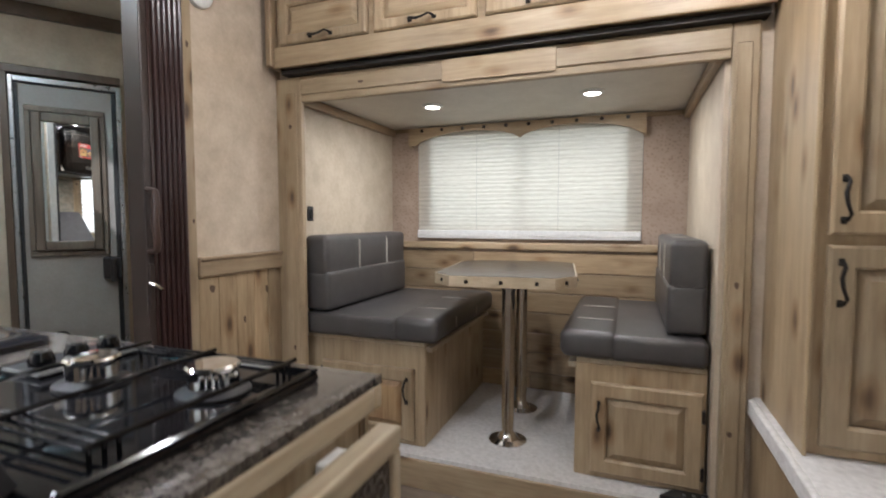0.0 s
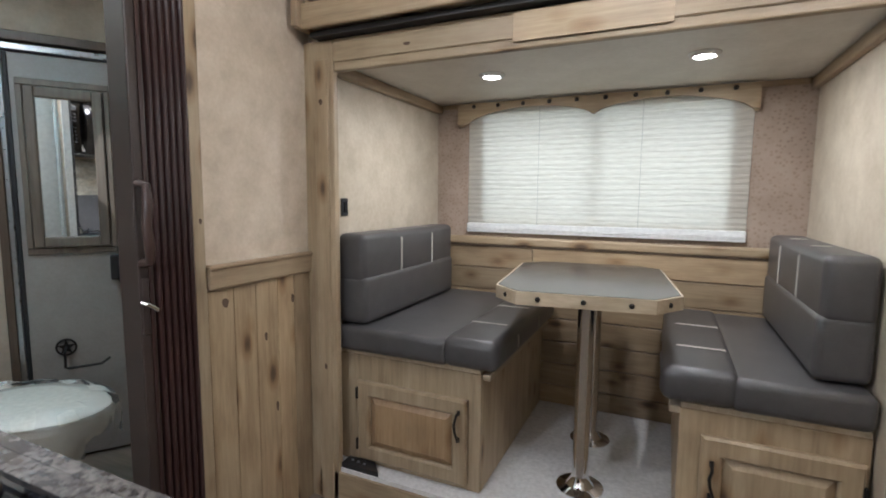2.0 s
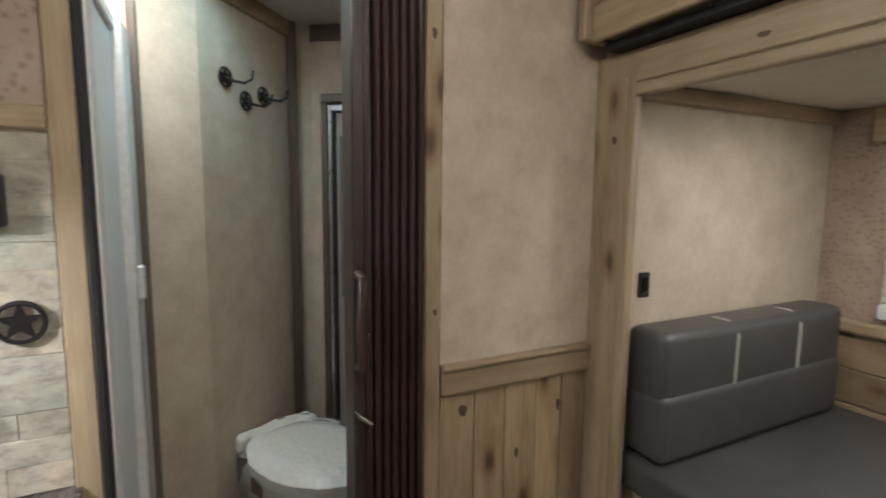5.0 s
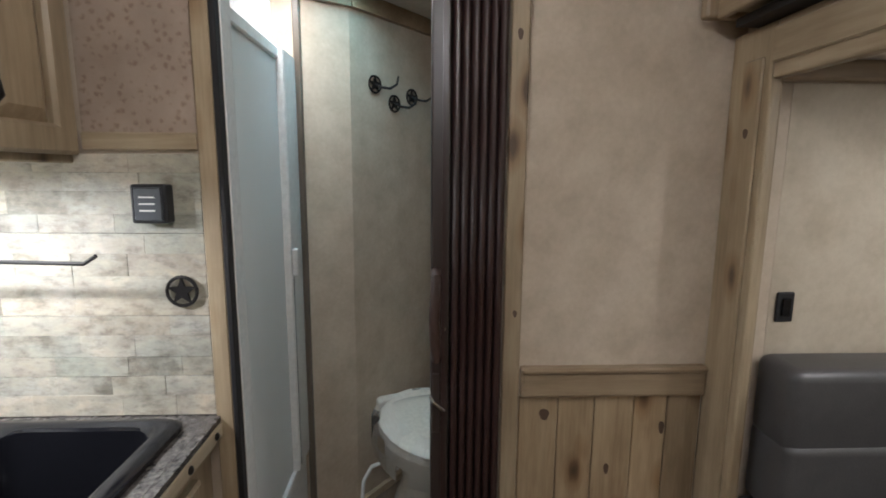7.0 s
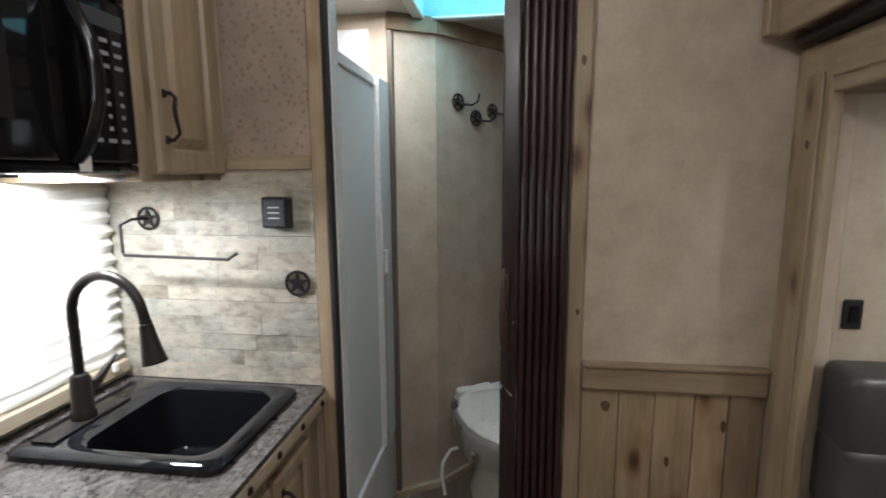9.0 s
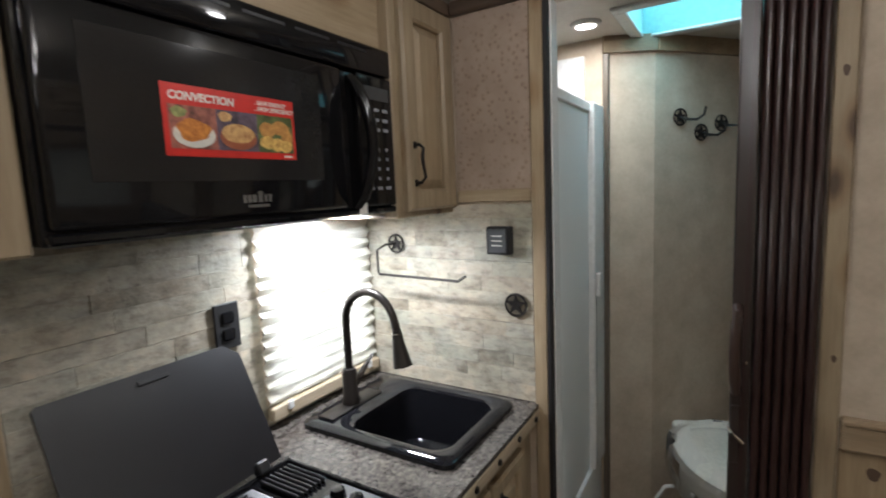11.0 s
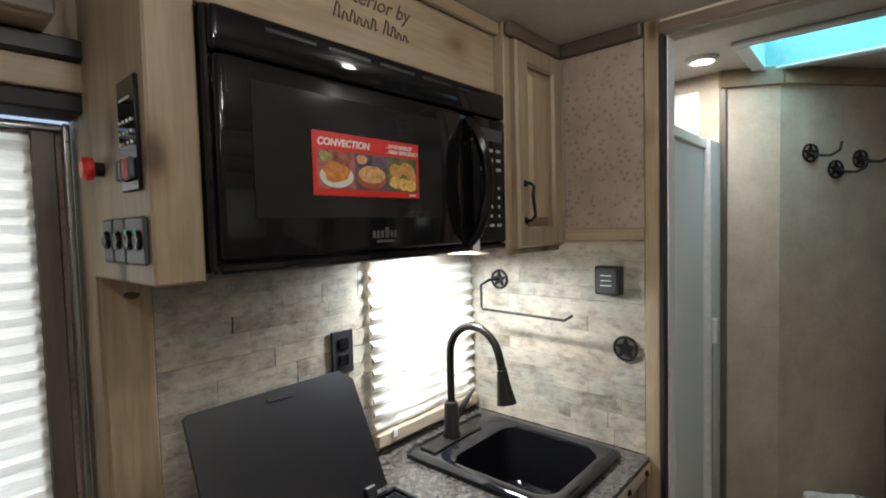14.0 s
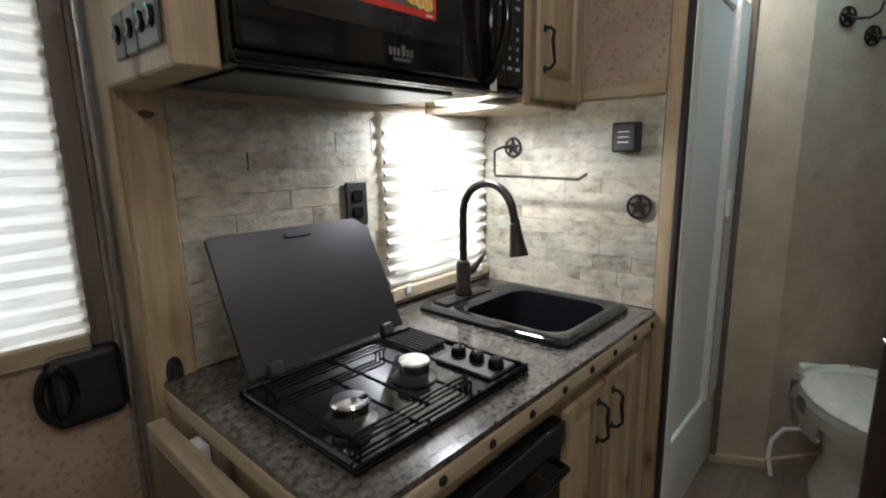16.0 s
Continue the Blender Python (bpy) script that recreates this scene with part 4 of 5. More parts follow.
# ---- galley ----
CX1 = -0.275
ga = thing("base_cabinet", (-0.84, 0.3, 0.0), "pickled-pine galley base cabinet", "cabinet")
part("carcass", boxes((PX + 0.002, CX1 - 0.01, 0.002, 0.58, 0.0, 0.70), bevel=0.002), PINE["z"], ga)
part("face_frame", boxes((PX + 0.002, CX1 - 0.01, 0.581, 0.598, 0.0, 0.862), bevel=0.002), PINE["z"], ga)
part("end_panel", boxes((CX1 - 0.028, CX1 - 0.01, 0.002, 0.58, 0.701, 0.862), bevel=0.002), PINE["z"], ga)
part("toe_kick", boxes((PX + 0.002, CX1 - 0.02, 0.5985, 0.6, 0.0, 0.09)), DARKW["x"], ga)
for x, hnd in ((-0.865, 0.165), (-1.085, 0.03)):
    cabinet_door(ga, face_m("N", (x, 0.5985, 0.12)), 0.20, 0.68, PINE, "z", (hnd, 0.585))
part("frieze_rail", boxes((PX + 0.004, CX1 - 0.012, 0.5985, 0.612, 0.815, 0.861), bevel=0.002), PINE["x"], ga)
ov = thing("oven_front", (-0.64, 0.6, 0.25), "black glass appliance front under the hob", "oven")
part("door", boxes((-0.845, -0.435, 0.5985, 0.628, 0.26, 0.80), bevel=0.008, seg=2), BLACKG, ov)
part("control_strip", boxes((-0.845, -0.435, 0.6285, 0.634, 0.74, 0.795), bevel=0.003), BLACKM, ov)
part("handle", tube(bmesh.new(), [(-0.82, 0.63, 0.705), (-0.815, 0.655, 0.705), (-0.465, 0.655, 0.705), (-0.46, 0.63, 0.705)], 0.008, 8), BLACKG, ov, "black bar handle", smooth=True)

ct = thing("countertop", (-0.84, 0.3, 0.862), "brown speckled laminate countertop with a bolted pine nosing", "countertop")
HX0, HX1, HY0, HY1 = -0.80, -0.345, 0.205, 0.57
SX0, SX1, SY0, SY1 = -1.335, -0.945, 0.085, 0.575
hole_s = (SX0 + 0.03, SX1 - 0.03, SY0 + 0.12, SY1 - 0.03)
part("slab", ring(bmesh.new(), PX + 0.001, CX1 - 0.022, 0.001, 0.612, 0, 0.863, 0.90, hole_s, 0.001), GRANITE, ct)
part("top_lip", boxes((PX + 0.001, CX1, 0.6125, 0.632, 0.8865, 0.90), (CX1 - 0.0215, CX1 - 0.002, 0.001, 0.6125, 0.8865, 0.90)), GRANITE, ct)
part("front_nosing", boxes((PX + 0.001, CX1, 0.6125, 0.634, 0.85, 0.886), bevel=0.005, seg=2), PALE["x"], ct, "pale pine nosing")
part("end_nosing", boxes((CX1 - 0.0215, CX1, 0.001, 0.612, 0.85, 0.886), bevel=0.005, seg=2), PALE["y"], ct, "pale pine nosing")
for i in range(9):
    part("nosing_bolt", lathe(bmesh.new(), [(0.009, 0), (0.009, 0.003), (0.005, 0.006), (0.001, 0.007)], steps=12), BRONZE, ct, m=face_m("N", (-0.33 - 0.126 * i, 0.634, 0.868)), smooth=True)
lf = thing("drop_leaf", (-0.245, 0.33, 0.42), "folded-down speckled counter leaf with pine edges", "counter leaf")
part("panel", boxes((-0.258, -0.233, 0.06, 0.575, 0.43, 0.805), bevel=0.002), GRANITE, lf)
part("top_edge", boxes((-0.262, -0.226, 0.045, 0.60, 0.806, 0.842), bevel=0.006, seg=2), PALE["y"], lf, "pale pine edge")
part("end_edge", boxes((-0.262, -0.226, 0.576, 0.60, 0.43, 0.8055), bevel=0.005, seg=2), PALE["z"], lf, "pale pine edge")
for y in (0.16, 0.47):
    part("bracket", boxes((-0.284, -0.2585, y, y + 0.05, 0.70, 0.835), bevel=0.003), PLASTIC, lf, "white folding bracket")

# hob
hb = thing("gas_hob", (-0.57, 0.39, 0.90), "black two-burner gas hob with its lid raised", "hob")
part("tray", boxes((HX0, HX1, HY0, HY1, 0.9005, 0.913), bevel=0.004, seg=2), BLACKG, hb, "glossy black tray")
part("rim", boxes((HX0, HX1, HY0, HY0 + 0.012, 0.9135, 0.92), (HX0, HX1, HY1 - 0.012, HY1, 0.9135, 0.92), (HX0, HX0 + 0.012, HY0 + 0.012, HY1 - 0.012, 0.9135, 0.92), (HX1 - 0.012, HX1, HY0 + 0.012, HY1 - 0.012, 0.9135, 0.92), bevel=0.003), BLACKG, hb)


def fluted(at, r0, r1, z0, z1, n=22):
    """A ribbed drum: the outline swings between two radii."""
    return prism(bmesh.new(), [(at[0] + (r1 if k % 2 else r0) * math.cos(math.pi * k / n), at[1] + (r1 if k % 2 else r0) * math.sin(math.pi * k / n)) for k in range(2 * n)], z0, z1)


for bx, by in ((-0.425, 0.452), (-0.608, 0.42)):
    bu = part("burner", lathe(bmesh.new(), [(0.046, 0.0), (0.046, 0.004), (0.034, 0.008), (0.03, 0.010)], (bx, by, 0.9135), 28), BLACKM, hb, "black burner base", smooth=True)
    part("flame_ring", fluted((bx, by), 0.027, 0.031, 0.924, 0.943), CHROME, bu, "ribbed metal flame ring")
    part("cap", lathe(bmesh.new(), [(0.03, 0.0), (0.034, 0.002), (0.034, 0.006), (0.031, 0.009), (0.002, 0.0095)], (bx, by, 0.9435), 28), CHROME, bu, "polished burner cap", smooth=True)
GX0, GX1 = HX0 + 0.03, HX1 - 0.03
for y in (0.262, 0.276, 0.29, 0.515, 0.528, 0.541):
    part("grate_bar", tube(bmesh.new(), [(GX0 + 0.13, y, 0.9135), (GX0 + 0.13, y, 0.931), (GX1, y, 0.931), (GX1, y, 0.9135)], 0.0026, 6), BLACKG, hb)
for x in (-0.52, -0.34 - 0.03, -0.66):
    part("grate_bar", tube(bmesh.new(), [(x, 0.255, 0.936), (x, 0.35, 0.936), (x, 0.45, 0.936), (x, 0.548, 0.936)], 0.0032, 6), BLACKG, hb)
for i in range(7):
    x = -0.70 - i * 0.0125
    part("vent_bar", boxes((x, x + 0.006, HY0 + 0.03, HY0 + 0.15, 0.914, 0.925), bevel=0.002), BLACKM, hb)
part("knob_deck", boxes((HX0 + 0.02, -0.69, 0.40, HY1 - 0.02, 0.914, 0.922), bevel=0.003), BLACKM, hb)
for i, y in enumerate((0.43, 0.48, 0.53)):
    part("knob", lathe(bmesh.new(), [(0.017, 0), (0.017, 0.008), (0.013, 0.02), (0.002, 0.021)], (-0.735, y, 0.9225), 20), BLACKG, hb, smooth=True)
tilt = math.atan2(0.14, 0.275)
ML = Matrix.Translation((-0.575, HY0 - 0.005, 0.926)) @ Matrix.Rotation(tilt, 4, "X")
w2 = 0.205
lid = part("lid", (lambda bm: (bm.transform(Matrix.Rotation(radians(90), 4, "X")), bm)[1])(prism(bmesh.new(), [(-w2, 0), (w2, 0), (w2, 0.294), (w2 - 0.007, 0.30), (-w2 + 0.035, 0.30), (-w2, 0.27)], -0.006, 0.006)), BLACKL, hb, "satin black folding lid", ML)
part("finger_tab", boxes((-0.032, 0.032, 0.0065, 0.0095, 0.274, 0.283), bevel=0.001), BLACKM, lid, m=ML)
for x in (-0.15, 0.15):
    part("lid_hinge", boxes((x - 0.016, x + 0.016, -0.008, 0.018, -0.012, 0.018), bevel=0.004), BLACKM, lid, m=ML)

# sink and tap
sk = thing("kitchen_sink", (-1.14, 0.33, 0.90), "glossy black square drop-in sink", "sink")
dz = 0.9005
bx0, bx1, by0, by1 = SX0 + 0.045, SX1 - 0.045, SY0 + 0.135, SY1 - 0.045


def rounded(x0, x1, y0, y1, r, n=6):
    out = []
    for cx, cy, a0 in ((x1 - r, y1 - r, 0), (x0 + r, y1 - r, 90), (x0 + r, y0 + r, 180), (x1 - r, y0 + r, 270)):
        for i in range(n + 1):
            a = radians(a0 + 90 * i / n)
            out.append((cx + r * math.cos(a), cy + r * math.sin(a)))
    return out


bm = bmesh.new()
loops = [(rounded(SX0, SX1, SY0, SY1, 0.03), dz), (rounded(SX0, SX1, SY0, SY1, 0.03), dz + 0.012), (rounded(SX0 + 0.012, SX1 - 0.012, SY0 + 0.012, SY1 - 0.012, 0.03), dz + 0.021),
         (rounded(bx0 - 0.012, bx1 + 0.012, by0 - 0.012, by1 + 0.012, 0.055), dz + 0.021), (rounded(bx0, bx1, by0, by1, 0.05), dz + 0.012), (rounded(bx0 + 0.012, bx1 - 0.012, by0 + 0.012, by1 - 0.012, 0.045), dz - 0.15), (rounded(bx0 + 0.05, bx1 - 0.05, by0 + 0.05, by1 - 0.05, 0.03), dz - 0.165)]
rings = [[bm.verts.new((x, y, z)) for x, y in pts] for pts, z in loops]
for a, c in zip(rings, rings[1:]):
    for i in range(len(a)):
        bm.faces.new((a[i], a[(i + 1) % len(a)], c[(i + 1) % len(a)], c[i]))
bm.faces.new(rings[-1])
part("basin", bm, SINKM, sk, smooth=True)
part("drain", lathe(bmesh.new(), [(0.04, 0), (0.04, 0.004), (0.03, 0.006), (0.002, 0.003)], ((bx0 + bx1) / 2, (by0 + by1) / 2, dz - 0.1645), 24), CHROME, sk, "chrome drain", smooth=True)
fx, fy, fz = -1.09, 0.15, dz + 0.0215
tp = thing("kitchen_tap", (fx, fy, fz), "oil-rubbed bronze gooseneck tap on the sink deck", "tap")
part("deck_plate", boxes((fx - 0.11, fx + 0.11, fy - 0.03, fy + 0.03, fz, fz + 0.006), bevel=0.005, seg=2), BRONZE, tp, smooth=True)
part("body", lathe(bmesh.new(), [(0.027, 0), (0.027, 0.01), (0.023, 0.018), (0.022, 0.095), (0.018, 0.105), (0.012, 0.108)], (fx, fy, fz + 0.006), 20), BRONZE, tp, smooth=True)
arc = [(fx, fy, fz + 0.11), (fx, fy, fz + 0.24)]
for i in range(1, 15):
    a = math.pi * i / 15 * 1.0
    arc.append((fx + 0.012 * i / 15, fy + 0.095 - 0.095 * math.cos(a), fz + 0.25 + 0.1 * math.sin(a)))
arc += [(fx + 0.012, fy + 0.193, fz + 0.25)]
part("spout", tube(bmesh.new(), arc, 0.0115, 12), BRONZE, tp, smooth=True)
part("spray_head", tube(bmesh.new(), [(fx + 0.012, fy + 0.193, fz + 0.252), (fx + 0.013, fy + 0.197, fz + 0.225), (fx + 0.014, fy + 0.203, fz + 0.19), (fx + 0.015, fy + 0.21, fz + 0.155)], [0.013, 0.016, 0.021, 0.027], 14), BRONZE, tp, "flared pull-down spray head", smooth=True)
part("spray_collar", lathe(bmesh.new(), [(0.014, 0), (0.014, 0.004)], (fx + 0.0125, fy + 0.194, fz + 0.242), 16), CHROME, tp, smooth=True)
part("lever", tube(bmesh.new(), [(fx - 0.018, fy, fz + 0.07), (fx - 0.045, fy, fz + 0.075), (fx - 0.10, fy + 0.01, fz + 0.125)], [0.014, 0.012, 0.004], 10), BRONZE, tp, smooth=True)

# microwave
MX0, MX1, MZ0, MZ1, MF = -1.09, -0.325, 1.493, 1.90, 0.345
mw = thing("microwave_oven", (-0.705, 0.18, MZ0), "glossy black over-range convection microwave with a red label", "microwave")
part("body", boxes((MX0, MX1, 0.003, MF, MZ0, MZ1), bevel=0.006, seg=2), BLACKG, mw)
M = face_m("N", (MX1, MF, MZ0))
MW, MH = MX1 - MX0, MZ1 - MZ0
bm = bmesh.new()
box(bm, 0.008, 0.575, 0.02, MH - 0.075, 0.0005, 0.022, 0.009, 3)
dr = part("door", bm, BLACKG, mw, m=M, smooth=True)
part("door_window", boxes((0.06, 0.50, 0.085, 0.30, 0.0222, 0.0236), bevel=0.0006), plain("dark_mesh_glass", (0.02, 0.019, 0.019), 0.1, grain=400, relief=0), dr, "dark mesh glass", M)
part("vent_panel", boxes((0.004, MW - 0.004, MH - 0.072, MH - 0.004, 0.0005, 0.02), bevel=0.009, seg=3), BLACKG, mw, m=M, smooth=True)
for i in range(5):
    part("vent_slot", boxes((0.09 + i * 0.12, 0.185 + i * 0.12, MH - 0.026, MH - 0.02, 0.0202, 0.0212)), BLACKM, mw, m=M)
part("base_strip", boxes((0.004, MW - 0.004, 0.002, 0.018, 0.0005, 0.016), bevel=0.004), BLACKG, mw, m=M)
cp = part("control_panel", boxes((0.628, MW - 0.008, 0.02, MH - 0.075, 0.0005, 0.021), bevel=0.006, seg=2), BLACKG, mw, m=M)
part("display", boxes((0.645, 0.74, 0.275, 0.305, 0.0212, 0.0222)), GREYPL, cp, m=M)
for r in range(9):
    for c in range(3):
        if r == 3:
            continue
        half = 0.0095 if r < 3 or r > 7 else 0.0042
        part("key", boxes((0.6575 + c * 0.033 - half, 0.6575 + c * 0.033 + half, 0.248 - r * 0.0235, 0.2555 - r * 0.0235, 0.0212, 0.0219)), KEYINK, cp, m=M)
hs = []
for i in range(13):
    s = i / 12
    hs.append((0.60 + 0.018 * math.sin(math.pi * s), 0.022 + s * (MH - 0.115), 0.02 + 0.045 * math.sin(math.pi * s) ** 0.6))
part("handle", tube(bmesh.new(), hs, [0.012] + [0.0135] * 11 + [0.012], 12), BLACKG, dr, "bowed glossy black handle", M, smooth=True)
lb = part("label", boxes((0.165, 0.425, 0.125, 0.237, 0.0238, 0.0244)), RED, dr, "red promotional label", M)
words("lettering", "CONVECTION", 0.0178, WHITEINK, lb, M @ Matrix.Translation((0.175, 0.2135, 0.0246)), 0.0002, 0.15, 0.0007)
words("lettering", ". SAVE ENERGY", 0.0105, WHITEINK, lb, M @ Matrix.Translation((0.335, 0.222, 0.0246)), 0.0002, 0.15, 0.0004)
words("lettering", ". HIGH EFFICIENCY", 0.0105, WHITEINK, lb, M @ Matrix.Translation((0.335, 0.2115, 0.0246)), 0.0002, 0.15, 0.0004)
FOODS = (((0.20, 0.07, 0.05), (0.80, 0.77, 0.70), (0.72, 0.30, 0.05)), ((0.07, 0.05, 0.07), (0.36, 0.11, 0.05), (0.74, 0.50, 0.20)), ((0.07, 0.09, 0.03), (0.55, 0.28, 0.08), (0.86, 0.62, 0.18)))


def blob(u, v, ru, rv, w, wobble=0.0, turn=0.0):
    return prism(bmesh.new(), [(u + ru * (1 + wobble * math.sin(5 * a + turn)) * math.cos(a), v + rv * (1 + wobble * math.cos(3 * a + turn)) * math.sin(a)) for a in [2 * math.pi * i / 24 for i in range(24)]], w, w + 0.0001)


for k, (bg, dish, food) in enumerate(FOODS):
    u = 0.174 + k * 0.0817
    part("picture", boxes((u, u + 0.0817, 0.137, 0.205, 0.0245, 0.0247)), mottled("print_ground", tuple(v * 0.5 for v in bg), tuple(min(1, v * 2.6) for v in bg), 55, 0.4, 200, 0), lb, m=M)
    cook = mottled("print_food", tuple(v * t for v, t in zip(food, (0.5, 0.32, 0.3))), tuple(min(1, v * 1.1) for v in food), 95, 0.4, 300, 0)
    if k < 2:
        part("printed_plate", blob(u + 0.041, 0.160, 0.037, 0.021, 0.0248), mottled("print_plate", tuple(v * 0.8 for v in dish), dish, 80, 0.4, 300, 0), lb, m=M)
        part("printed_food", blob(u + 0.041, 0.167, 0.029 if k == 0 else 0.033, 0.018 if k == 0 else 0.0165, 0.02495, 0.12 if k == 0 else 0.02, k), cook, lb, m=M)
        part("printed_garnish", blob(u + 0.017, 0.194, 0.013, 0.0085, 0.02495, 0.1), mottled("print_garnish", (0.12, 0.16, 0.05), (0.42, 0.45, 0.16), 90, 0.4, 300, 0) if k == 0 else cook, lb, m=M)
    else:
        crust = mottled("print_crust", (0.40, 0.17, 0.04), (0.70, 0.38, 0.11), 90, 0.4, 300, 0)
        for q, (du, dv, ru, rv) in enumerate(((0.022, 0.178, 0.018, 0.014), (0.052, 0.183, 0.021, 0.013), (0.066, 0.166, 0.014, 0.016), (0.020, 0.155, 0.017, 0.012), (0.041, 0.152, 0.015, 0.0125), (0.062, 0.150, 0.017, 0.0115))):
            part("printed_food", blob(u + du, dv, ru, rv, 0.0248 + 0.00012 * q, 0.06, q), cook if q > 2 else crust, lb, m=M)
part("footnote", boxes((0.395, 0.415, 0.1285, 0.1325, 0.0245, 0.0247)), WHITEINK, lb, m=M)
lg = boxes((0.296, 0.303, 0.046, 0.06, 0.0222, 0.0228), (0.306, 0.313, 0.046, 0.06, 0.0222, 0.0228), (0.316, 0.324, 0.046, 0.06, 0.0222, 0.0228), (0.328, 0.338, 0.046, 0.066, 0.0222, 0.0228), (0.341, 0.348, 0.046, 0.06, 0.0222, 0.0228), (0.351, 0.358, 0.046, 0.06, 0.0222, 0.0228), (0.306, 0.352, 0.037, 0.042, 0.0222, 0.0228))
part("badge", lg, STEEL, dr, "small silver maker's badge", M)
part("energy_tag", boxes((0.598, 0.624, 0.004, 0.05, 0.0305, 0.0315), bevel=0.0004), WHITEINK, dr, "small pale printed tag", M)
part("lamp_lens", boxes((-1.085, -1.0, 0.13, 0.21, MZ0 - 0.004, MZ0 - 0.0005), bevel=0.001), GLOW, mw, "lit worktop lamp lens")
part("filter_panel", boxes((-0.88, -0.36, 0.06, 0.30, MZ0 - 0.006, MZ0 - 0.0005), bevel=0.002), GREYPL, mw, "dark grease filter")

# upper galley cabinets
uc = thing("upper_cabinet", (-0.84, 0.17, 1.475), "pickled-pine upper galley cabinet around the microwave", "cabinet")
part("end_panel", boxes((-0.322, -0.25, 0.002, 0.33, 1.482, CEIL - 0.002), bevel=0.004), PINE["z"], uc, "pine end panel")
part("top_box", boxes((-1.09, -0.3225, 0.002, 0.318, MZ1 + 0.002, CEIL - 0.002), bevel=0.002), PINE["x"], uc)
part("fascia", boxes((-1.09, -0.3225, 0.3185, 0.331, MZ1 + 0.004, CEIL - 0.022), bevel=0.003), PINE["x"], uc, "pine fascia lettered in brown script")
part("right_box", boxes((PX + 0.005, -1.0905, 0.002, 0.36, 1.475, CEIL - 0.002), bevel=0.003), PINE["z"], uc)
cabinet_door(uc, face_m("N", (-1.118, 0.3605, 1.492)), 0.252, 0.555, PINE, "z", (0.03, 0.125))
part("crown", boxes((-1.09, -0.25, 0.3315, 0.35, CEIL - 0.036, CEIL - 0.002), bevel=0.008, seg=2), BEIGE["x"], uc)
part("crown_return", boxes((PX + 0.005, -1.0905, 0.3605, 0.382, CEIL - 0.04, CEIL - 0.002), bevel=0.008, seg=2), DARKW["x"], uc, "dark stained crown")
M2 = face_m("N", (-0.585, 0.3312, 1.997))
words("lettering", "Interior by", 0.043, BROWNINK, uc, M2, 0.0005, 0.35, 0.0004)
pen = random.Random(11)
u = -0.012
for wd in (6, 4):
    for k in range(wd):
        tall = 0.03 if k == 0 else pen.choice((0.014, 0.016, 0.024))
        part("script_stroke", tube(bmesh.new(), [(u, -0.042, 0.0006), (u + 0.3 * tall, -0.042 + tall, 0.0006), (u + 0.3 * tall + 0.006, -0.042 + tall * 0.8, 0.0006), (u + 0.012, -0.042, 0.0006), (u + 0.018, -0.038, 0.0006)], 0.0017, 5), BROWNINK, uc, m=M2)
        u += 0.0205 if k == 0 else 0.0175
    u += 0.016

# controls on the end panel
ME = face_m("E", (-0.2495, 0.0, 0.0))
mp = thing("tank_monitor", (-0.25, 0.267, 1.62), "black tank monitor panel with coloured switches on the cabinet end", "control panel")
part("panel", boxes((0.228, 0.306, 1.622, 1.787, 0, 0.006), bevel=0.002), BLACKG, mp, m=ME)
for i in range(4):
    part("rocker", boxes((0.233 + i * 0.0175, 0.246 + i * 0.0175, 1.638, 1.67, 0.0065, 0.016), bevel=0.003), RED if i == 2 else GREYPL, mp, m=ME)
for r_ in range(3):
    for i in range(4):
        part("indicator", boxes((0.238 + i * 0.0165, 0.243 + i * 0.0165, 1.69 + r_ * 0.016, 1.694 + r_ * 0.016, 0.0065, 0.0085)), RED if (r_, i) == (0, 1) else WHITEINK, mp, m=ME)
part("legend", boxes((0.238, 0.285, 1.755, 1.759, 0.0062, 0.0066)), WHITEINK, mp, m=ME)
ed2 = thing("emergency_knob", (-0.25, 0.106, 1.668), "red push knob beside the tank monitor", "switch")
part("stem", lathe(bmesh.new(), [(0.012, 0), (0.012, 0.012)], steps=16), BLACKM, ed2, m=ME @ Matrix.Translation((0.115, 1.668, 0)), smooth=True)
part("knob", lathe(bmesh.new(), [(0.013, 0.0125), (0.02, 0.016), (0.02, 0.026), (0.015, 0.031), (0.002, 0.032)], steps=20), RED, ed2, m=ME @ Matrix.Translation((0.115, 1.668, 0)), smooth=True)
LIT = material("green_pilot_lamp")[0]
LIT.node_tree.nodes["Principled BSDF"].inputs["Base Color"].default_value = (0.1, 0.7, 0.3, 1)
for u0, u1 in ((0.236, 0.318), (0.178, 0.23), (0.12, 0.172)):
    so = thing("socket_plate", (-0.25, (u0 + u1) / 2, 1.513), "grey socket and switch plate on the cabinet end", "socket", "end panel plates")
    part("plate", boxes((u0, u1, 1.513, 1.584, 0, 0.007), bevel=0.003), GREYPL, so, m=ME)
    n = 2 if u1 - u0 > 0.06 else 1
    for k in range(n):
        c = u0 + (u1 - u0) * (k + 0.5) / n
        part("insert", lathe(bmesh.new(), [(0.015, 0), (0.015, 0.003), (0.012, 0.006), (0.003, 0.004)], (c, 1.55, 0.007), 16), BLACKG, so, m=ME)
        if n == 2:
            part("pilot_lamp", boxes((c - 0.003, c + 0.003, 1.56, 1.566, 0.0122, 0.0135)), LIT, so, "green pilot lamp", m=ME)

